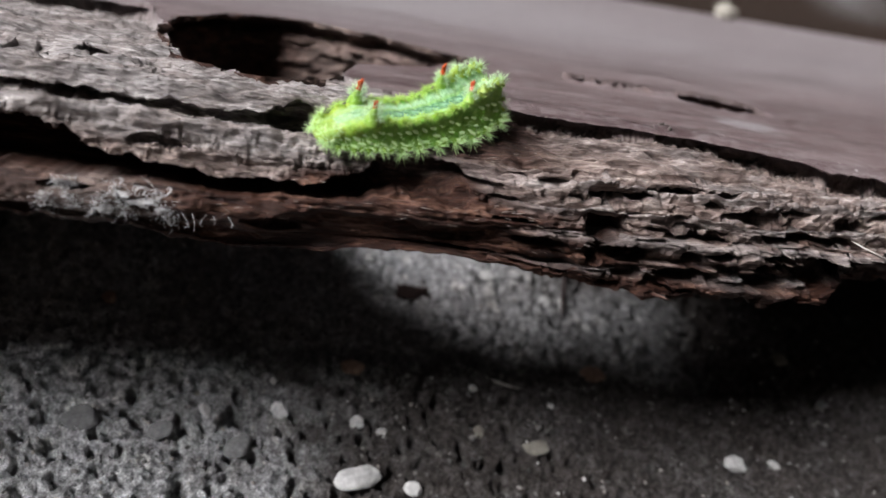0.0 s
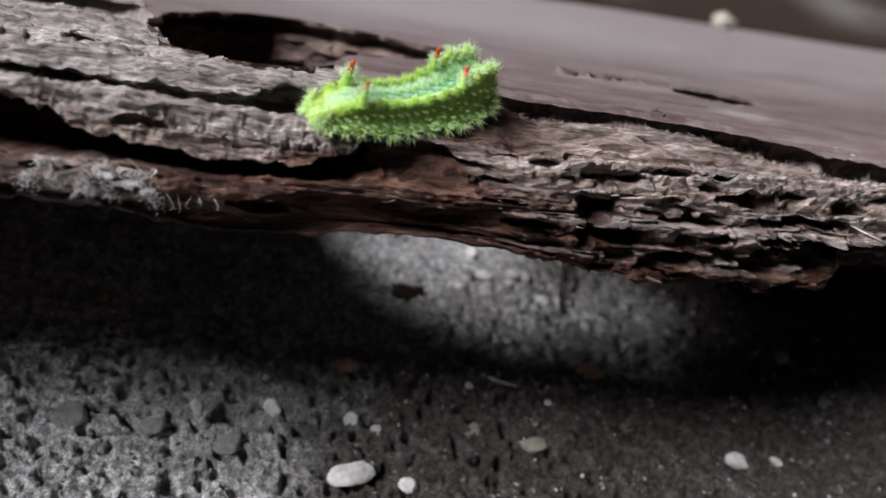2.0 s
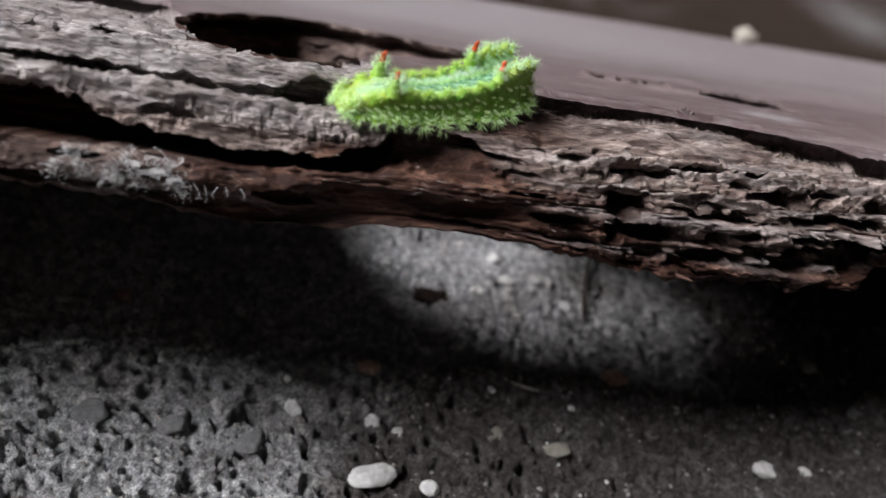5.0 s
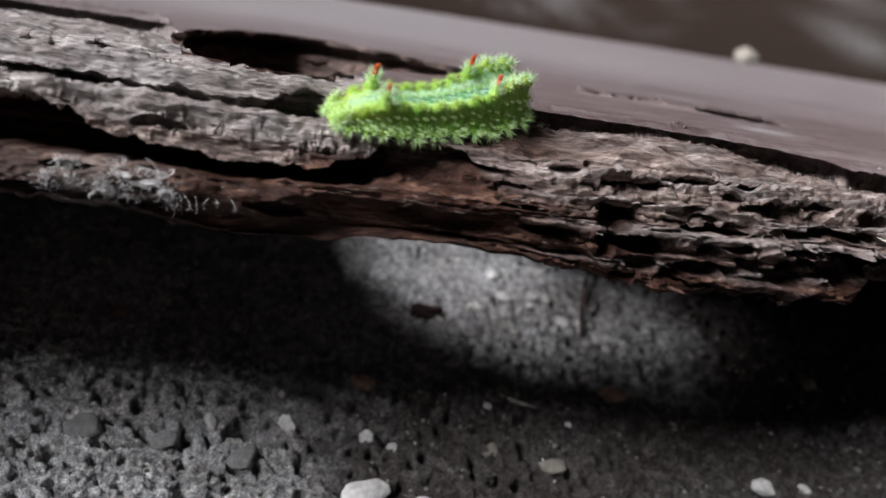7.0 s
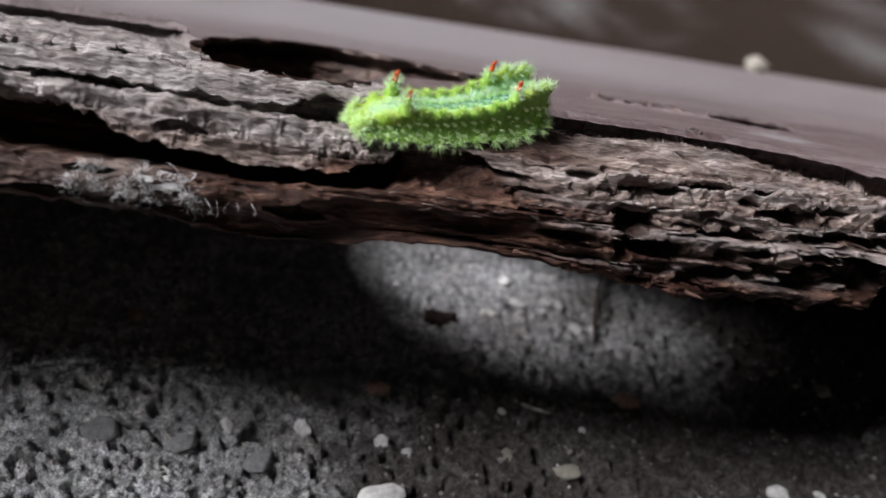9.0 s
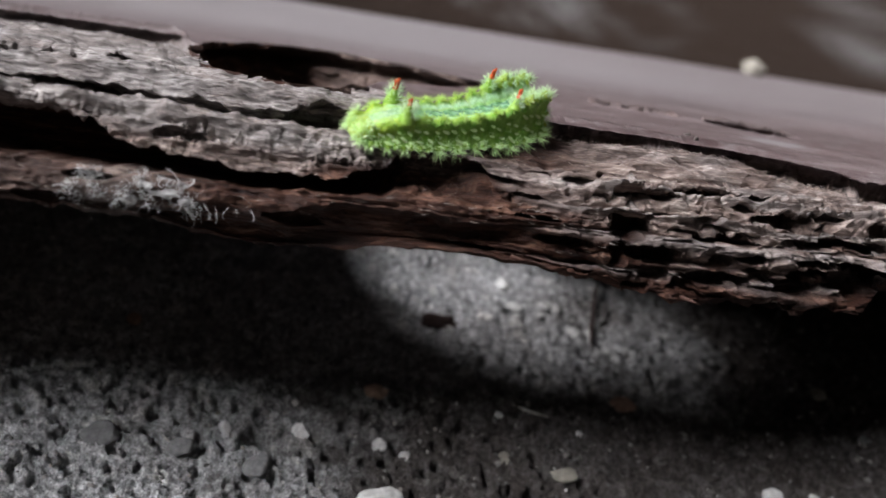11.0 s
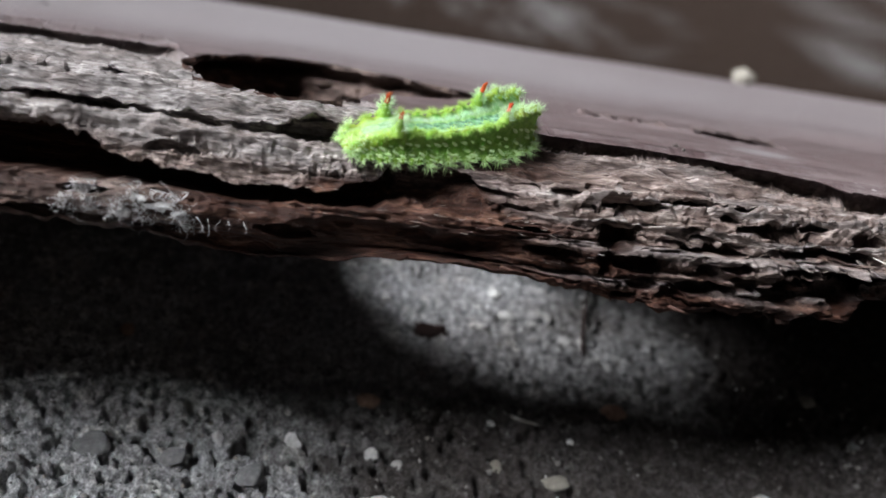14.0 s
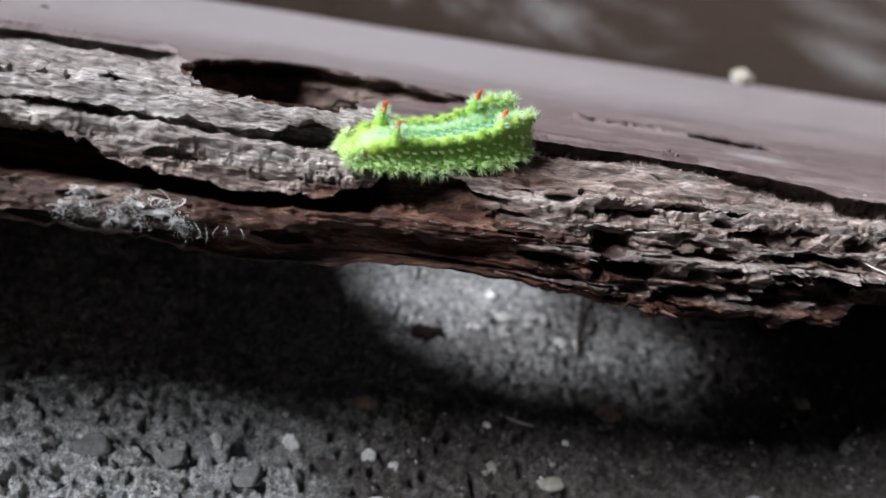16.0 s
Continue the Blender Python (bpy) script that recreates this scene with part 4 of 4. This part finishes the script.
# seconds, x and y of the hind and of the front pair of horns, roll of the hind and front parts
CREEP = [(0.0, 11.07, 83.7, 22.84, 89.4, -3, -6), (1.0, 11.3, 83.75, 22.95, 89.4, -2, -3), (2.0, 11.53, 83.8, 23.15, 89.4, -1, 0), (4.0, 11.84, 84.1, 23.8, 89.5, -1, 1), (6.5, 12.08, 84.3, 24.6, 89.6, -1, 2),
         (9.0, 12.3, 84.0, 25.0, 89.5, -1, 2), (11.5, 12.65, 83.7, 25.3, 89.2, -1, 2), (13.5, 12.7, 83.7, 25.3, 89.1, -1, 2), (16.0, 12.9, 83.4, 25.4, 89.1, -1, 2)]
HIND, FRONT = 2.5 / SEGMENTS, 8.5 / SEGMENTS


def body_axis(row, f):
    """Place and roll of the body's axis at the fraction f of its length, in mm and degrees."""
    t, xh, yh, xf, yf, rh, rf = row
    g = (f - HIND) / (FRONT - HIND)
    curl = max(0.0, (14.0 - t) / 14.0)
    x = xh + (xf - xh) * (g if g > 0 else 0.9 * g)
    bend = math.sin(math.pi * min(max(g, -0.45), 1.45))
    y = yh + (yf - yh) * g - 0.6 * bend
    z = 57.0 + 0.2 * g - (0.3 + 0.35 * curl) * 4 * g * (1 - g) * 0.8
    if g > 1:
        z = 57.2 + (g - 1) * (0.6 + 2.2 * curl)
    if g < 0:
        z = 57.0 + 0.8 * g
    return Vector((x, y, z)), rh + (rf - rh) * min(max(g, 0), 1)


def creep(segment, i):
    rows = []
    for row in CREEP:
        a, _ = body_axis(row, (i + 0.2) / SEGMENTS)
        b, _ = body_axis(row, (i + 0.8) / SEGMENTS)
        c, roll = body_axis(row, (i + 0.5) / SEGMENTS)
        d = b - a
        rows.append((row[0], pose(c.x * MM, c.y * MM, c.z * MM, roll, -math.degrees(math.atan2(d.z, math.hypot(d.x, d.y))), math.degrees(math.atan2(d.y, d.x)))))
    walk(segment, rows)


# ---- loose stones and scraps on the floor ----
def stone_mesh(name, size, seed, mat, rough=0.25):
    """A chipped stone: a ball with random flats ground off, then roughened."""
    bm = bmesh.new()
    bmesh.ops.create_icosphere(bm, subdivisions=4, radius=1.0)
    rnd = random.Random(seed)
    off = Vector((rnd.uniform(0, 50), rnd.uniform(0, 50), rnd.uniform(0, 50)))
    flats = [(Vector((rnd.gauss(0, 1), rnd.gauss(0, 1), rnd.gauss(0, 1))).normalized(), rnd.uniform(0.62, 0.86)) for n in range(9)]
    for v in bm.verts:
        p = v.co.copy()
        for n, h in flats:
            over = p.dot(n) - h
            if over > 0:
                p -= n * over * 0.92
        p *= 1 + 0.5 * rough * noise.noise(p * 1.6 + off) + 0.18 * rough * noise.noise(p * 6 + off)
        v.co = Vector((p.x * size[0], p.y * size[1], p.z * size[2])) * 0.56 * MM
    me = bpy.data.meshes.new(name)
    bm.to_mesh(me)
    bm.free()
    me.materials.append(mat)
    me.polygons.foreach_set("use_smooth", np.ones(len(me.polygons), dtype=bool))
    return me


def floor_z(x, y):
    return float(floor_height(np.array([[float(x)]]), np.array([[float(y)]]))[0, 0])


def stone(x, y, size, mat, label, turn=0, seed=0, rough=0.3, sink=0.2, group="loose stones on the floor"):
    ob = new("pebble", stone_mesh("pebble", size, seed, mat, rough))
    ob.matrix_world = pose(x * MM, y * MM, (floor_z(x, y) + size[2] * (0.5 - sink)) * MM, 0, 0, turn)
    return tagged(ob, label, "pebble", group)


PEBBLES = [
    (18.8, 76.5, (6.3, 4.4, 2.5), WHITE_STONE, "large pale quartz pebble on the concrete", 12), (27.3, 75.4, (2.3, 2.8, 1.8), WHITE_STONE, "small pale pebble beside the large one", 60),
    (7.0, 89.6, (2.8, 2.9, 2.2), WHITE_STONE, "pale broken pebble on the concrete", 30), (19.3, 87.4, (2.4, 2.3, 1.8), WHITE_STONE, "small round white pebble", 0),
    (23.2, 86.2, (1.8, 1.7, 1.3), WHITE_STONE, "tiny round white pebble on the concrete", 0), (48.5, 83.6, (4.6, 3.0, 1.5), TAN_STONE, "flat tan stone chip on the concrete", 10),
    (75.7, 97.6, (2.9, 2.5, 1.8), WHITE_STONE, "pale pebble in shade", 20), (84.4, 81.6, (3.2, 3.4, 2.0), WHITE_STONE, "chipped pale pebble on the concrete", 80),
    (92.0, 81.6, (1.6, 2.2, 1.0), WHITE_STONE, "pale thin stone sliver on the concrete", 40), (64.0, 101.5, (4.8, 3.2, 1.9), BROWN_STONE, "brown angular stone chip on the concrete", -10),
    (65.2, 105.0, (1.7, 1.7, 1.4), WHITE_STONE, "tiny round white pebble on the concrete", 0), (23.2, 129.0, (2.3, 2.6, 1.6), WHITE_STONE, "small white pebble under the plank", 0),
    (46.2, 134.0, (3.0, 2.4, 1.7), WHITE_STONE, "pale pebble under the plank", 0), (47.8, 127.0, (3.6, 2.4, 1.5), WHITE_STONE, "pale flat pebble under the plank", 0),
    (58.5, 121.0, (3.0, 3.0, 1.2), WHITE_STONE, "pale pebble embedded in the concrete", 0), (-22.5, 112.5, (2.6, 2.6, 1.6), BROWN_STONE, "small brown pebble in the shade", 0),
    (-10.3, 84.2, (3.9, 3.4, 1.4), GREY_STONE, "dark grey stone embedded in the concrete", 15), (1.0, 81.5, (4.4, 3.4, 1.8), GREY_STONE, "dark grey stone embedded in the concrete", 50),
    (-22.0, 86.2, (5.4, 4.2, 1.9), GREY_STONE, "smooth grey stone embedded in the concrete", 5), (-29.0, 89.0, (3.0, 1.9, 1.2), WHITE_STONE, "pale flat stone chip on the concrete", -10),
    (-4.6, 88.2, (1.5, 2.6, 1.8), WHITE_STONE, "pale stone chip at the edge of a pit", 25), (39.2, 86.6, (2.0, 2.2, 1.5), TAN_STONE, "small tan pebble on the concrete", 0),
    (40.0, 96.5, (1.4, 1.4, 1.0), WHITE_STONE, "tiny round white pebble on the concrete", 0), (19.0, 99.5, (4.0, 3.0, 1.6), BROWN_STONE, "brown stone in the shade", 0),
    (53.0, 92.6, (1.3, 1.3, 1.0), WHITE_STONE, "tiny round white pebble on the concrete", 0), (105.5, 107.5, (3.6, 3.0, 1.6), TAN_STONE, "dull tan pebble in deep shade", 0),
    (109.5, 96.5, (2.2, 2.0, 1.4), GREY_STONE, "small grey pebble on the concrete", 0),
    (-6.0, 93.5, (2.2, 1.6, 1.4), TAN_STONE, "small pale tan stone chip on the concrete", 30),
    (200.0, 344.0, (13.0, 10.0, 8.0), TAN_STONE, "tan round pebble on the plank's rear edge", 0),
]


def build_pebbles():
    for n, (x, y, size, mat, label, turn) in enumerate(PEBBLES):
        ob = stone(x, y, size, mat, label, turn, 300 + n)
        if y > 226:
            top = section(np.array([x]), np.array([22 + (y - 91) / SLOPE_Y]))[1][0]
            ob.location.z = (top + 0.35 + size[2] * 0.38 if y < 360 else size[2] * 0.3 - 38.5) * MM


build_pebbles()


def tube(points, radius, sides=6):
    """A bent thin tube through points, in mm."""
    verts, faces = [], []
    pts = [Vector(p) for p in points]
    for i, p in enumerate(pts):
        way = (pts[min(i + 1, len(pts) - 1)] - pts[max(i - 1, 0)]).normalized()
        u = way.orthogonal().normalized()
        v = way.cross(u)
        r = radius * (0.45 if i in (0, len(pts) - 1) else 1)
        for j in range(sides):
            q = TAU * j / sides
            verts.append(tuple((p + (u * math.cos(q) + v * math.sin(q)) * r) * MM))
    for i in range(len(pts) - 1):
        for j in range(sides):
            k = (j + 1) % sides
            faces.append((i * sides + j, i * sides + k, (i + 1) * sides + k, (i + 1) * sides + j))
    faces += [tuple(range(sides))[::-1], tuple(len(verts) - sides + j for j in range(sides))]
    return verts, faces


def build_scraps():
    z = max(floor_z(61.2 + 0.34 * k, 116.5 + k) for k in range(26)) - 0.5
    v, f = tube([(61.2, 116.5, z + 0.6), (62.2, 120.5, z + 1.0), (63.8, 126.0, z + 1.2), (66.0, 133.0, z + 1.3), (69.8, 141.5, z + 1.2)], 0.36)
    tagged(new("twig", mesh_of("twig", v, f, DARK_BARK)), "thin dark dry twig on the concrete", "twig")
    z = floor_z(-12.5, 85)
    v, f = tube([(-13.8, 86.6, z + 0.7), (-12.6, 85.2, z + 0.8), (-11.2, 84.0, z + 0.6)], 0.16)
    tagged(new("straw", mesh_of("straw", v, f, STRAW)), "pale bit of dry straw on the concrete", "straw")
    z = floor_z(44, 98)
    v, f = tube([(42, 99.5, z + 0.5), (45, 97.6, z + 0.7), (48.5, 96.8, z + 0.5)], 0.3)
    tagged(new("straw", mesh_of("straw", v, f, STRAW)), "thin pale straw in the plank's shade", "straw")
    ob = new("bark_scrap", stone_mesh("bark_scrap", (6.2, 4.2, 2.8), 77, DARK_BARK, 1.3))
    ob.matrix_world = pose(30.8 * MM, 120.3 * MM, (floor_z(30.8, 120.3) + 1.0) * MM, 0, 0, -5)
    tagged(ob, "dark crumb of rotten bark lying in a pit", "bark")
    # grit over the whole floor in view
    rnd = np.random.default_rng(9)
    verts, faces = [], []
    bv, bf = ball(1.0, 4, 6)
    for n in range(2600):
        x, y = rnd.uniform(-60, 130), rnd.uniform(62, 150)
        r = rnd.uniform(0.12, 0.42) * (1.6 if n % 13 == 0 else 1)
        z, q, k = floor_z(x, y), rnd.uniform(0, TAU), len(verts)
        sx, sy, sz = rnd.uniform(0.7, 1.4), rnd.uniform(0.6, 1.1), rnd.uniform(0.5, 0.9)
        for a, b, c in bv:
            a, b, c = a * sx * r, b * sy * r, c * sz * r
            verts.append(((x + a * math.cos(q) - b * math.sin(q)) * MM, (y + a * math.sin(q) + b * math.cos(q)) * MM, (z + 0.25 * r + c) * MM))
        faces += [tuple(k + i for i in face) for face in bf]
    k = Mat("grit", 0.75, 0.35)
    g = k.t.nodes.new("ShaderNodeNewGeometry").outputs["Random Per Island"]
    k.colour(k.ramp(g, [(0.0, (0.07, 0.068, 0.065)), (0.6, (0.22, 0.21, 0.20)), (0.85, (0.32, 0.29, 0.26)), (1.0, (0.7, 0.69, 0.66))]))
    tagged(new("grit", mesh_of("grit", verts, faces, k.m)), "loose grey and white sand grains on the concrete", "grit", kind="stuff")


build_scraps()


def skin_point(x, sv, lift=0.0):
    """A point on the plank's skin, in mm."""
    p, _ = plank_surface(np.array([[x]]), np.array([[sv]]))
    y, z = p[0, 0, 1], p[0, 0, 2]
    return Vector((x, y - 0.7 * lift, z + 0.7 * lift))


def build_cobweb():
    """A dusty tangle of curling threads and lint caught on the lower layer."""
    rnd = random.Random(31)
    web = tagged(new("cobweb"), "dusty grey cobweb tangle caught on the plank's edge", "cobweb")
    for x0, x1, count in ((-21.5, -16.0, 170), (-16.5, -8.5, 300)):
        verts, faces = [], []
        lumps = [(rnd.uniform(x0, x1), rnd.uniform(2.9, 5.0)) for n in range(8)]
        spots = [rnd.choice(lumps) for n in range(count)]
        xs = np.array([[a + rnd.gauss(0, 0.55) for a, b in spots]])
        sv = np.array([[min(5.8, max(2.4, b + rnd.gauss(0, 0.45))) for a, b in spots]])
        feet = plank_surface(xs, sv)[0][0]
        for n in range(count):
            p = Vector(feet[n]) + Vector((0, -0.7, 0.5)) * rnd.uniform(0.05, 0.7)
            way = Vector((rnd.uniform(-1, 1), rnd.uniform(-0.5, 0.2), rnd.uniform(-0.7, 0.7))).normalized()
            axle = Vector((rnd.gauss(0, 1), rnd.gauss(0, 1), rnd.gauss(0, 1))).normalized()
            curl, pts = rnd.uniform(0.25, 0.75), []
            for k in range(rnd.randint(7, 14)):
                pts.append(tuple(p))
                way = (Matrix.Rotation(curl, 3, axle) @ way + 0.12 * Vector((rnd.uniform(-1, 1), rnd.uniform(-1, 1), rnd.uniform(-1, 1)))).normalized()
                p = p + way * 0.17
                p.y = min(p.y, 77.2)
            v, f = tube(pts, 0.014 + 0.06 * rnd.random() ** 3, 3)
            k = len(verts)
            verts += v
            faces += [tuple(k + i for i in face) for face in f]
        part("cobweb_tangle", mesh_of("cobweb_tangle", verts, faces, WEB), web)
    for n, (x, sv, size) in enumerate(((-19.2, 4.6, (2.6, 1.0, 0.7)), (-15.4, 3.2, (1.5, 0.8, 1.1)), (-13.6, 4.3, (1.4, 0.7, 0.7)), (-11.6, 4.0, (2.4, 0.8, 0.8)), (-9.6, 3.6, (1.3, 0.6, 0.6)))):
        ob = part("lint", stone_mesh("lint", size, 900 + n, WEB, 1.6), web, "matted pale lint")
        ob.matrix_world = Matrix.Translation(skin_point(x, sv, 0.1) * MM)
    for n, (x, bend) in enumerate(((-7.6, 0.9), (-6.4, 0.35), (-4.9, -0.7), (-4.2, 0.5), (-2.6, 0.8))):
        p = skin_point(x, 3.6, 0.1)
        size = (1.0, 1.15, 0.8, 0.6, 0.7)[n]
        pts = [tuple(p + Vector((bend * math.sin(k * 0.26), -0.9 * math.sin(k * 0.24), -0.17 * k)) * size) for k in range(11)]
        v, f = tube(pts, 0.035, 4)
        part("thread", mesh_of("thread", v, f, WEB), web, "curled pale thread")


build_cobweb()


def build_splinters():
    """Torn fibres standing off the rotten edge, and longer splinters hanging from its lower rim."""
    rnd = random.Random(47)
    plank = bpy.data.objects["plank"]
    verts, faces = [], []
    xs = np.array([[rnd.uniform(-44, 92) for n in range(1500)]])
    sv = np.array([[rnd.triangular(0.2, 23, 8) for n in range(1500)]])
    # a fringe of crumbs along the broken edge of the paint
    xs[0, :220] = np.array([rnd.uniform(34, 88) for n in range(220)])
    sv[0, :220] = np.interp(xs[0, :220], *zip(*PAINT_LINE)) - np.array([rnd.uniform(0.9, 3.2) for n in range(220)])
    pts, cover = plank_surface(xs, sv)
    ref, _ = section(xs, sv)
    for n in range(1500):
        p = Vector(pts[0, n])
        if (p.y - ref[0, n] > 1.2 and n >= 220) or cover[0, n, 0] > 0.5:
            continue
        way = Vector((rnd.choice((-1, 1)) * rnd.uniform(0.5, 1), -rnd.uniform(0.0, 0.45), rnd.uniform(-0.15, 0.5)))
        k = len(verts)
        thorn(verts, faces, p - way * 0.15, way, rnd.uniform(0.5, 1.7), rnd.uniform(0.03, 0.075), 3)
    me = mesh_of("torn_fibre", [tuple(c * MM for c in v) for v in verts], faces, FIBRE)
    tagged(part("torn_fibre", me, plank, "torn pale wood fibres"), kind="stuff")
    verts, faces = [], []
    bv, bf = ball(1.0, 5, 7)
    xs = np.array([[rnd.uniform(29, 78) if n % 3 else rnd.uniform(29, 52) for n in range(130)]])
    sv = np.interp(xs, *zip(*PAINT_LINE)) - np.array([[rnd.uniform(0.1, 2.0) for n in range(130)]])
    pts, _ = plank_surface(xs, sv)
    for n in range(130):
        r, off, k = rnd.uniform(0.14, 0.42), Vector((rnd.uniform(0, 40), rnd.uniform(0, 40), 0)), len(verts)
        long = rnd.uniform(0.8, 1.8)
        for q in bv:
            q = Vector(q) * (1 + 1.2 * noise.noise(Vector(q) * 1.9 + off))
            verts.append(tuple((Vector(pts[0, n]) + Vector((q.x * r * long, q.y * r, q.z * r * 0.8 + 0.1))) * MM))
        faces += [tuple(k + i for i in face) for face in bf]
    tagged(part("wood_crumb", mesh_of("wood_crumb", verts, faces, CRUMB), plank, "dark and pale wood crumbs"), kind="stuff")
    for x, length, drop in ((49.0, 3.2, 0.6), (36.2, 1.8, 0.9), (62.5, 4.0, 0.3), (67.0, 3.4, 0.2), (56.0, 2.6, 0.4), (28.0, 2.0, 0.4), (71.5, 2.8, 0.5), (41.0, 2.2, 0.5)):
        p = skin_point(x, 0.2)
        v, f = [], []
        thorn(v, f, p + Vector((-0.4, 0.3, 0.25)), (1, -0.12, -drop * 0.35), length, 0.32, 5)
        part("splinter", mesh_of("splinter", [tuple(c * MM for c in q) for q in v], f, SPLINTER), plank, "reddish torn splinter")
    v, f = tube([tuple(skin_point(76.5, 7.5) + Vector(q)) for q in ((0, 0, 0), (1.4, -1.2, -0.1), (3.0, -2.0, -0.35), (5.0, -2.6, -0.8))], 0.12, 5)
    part("splinter", mesh_of("splinter", v, f, STRAW), plank, "long pale loose fibre")


build_splinters()


def motions():
    segs = [o for o in CATERPILLAR.children]
    for i, seg in enumerate(segs):
        creep(seg, i)


motions()
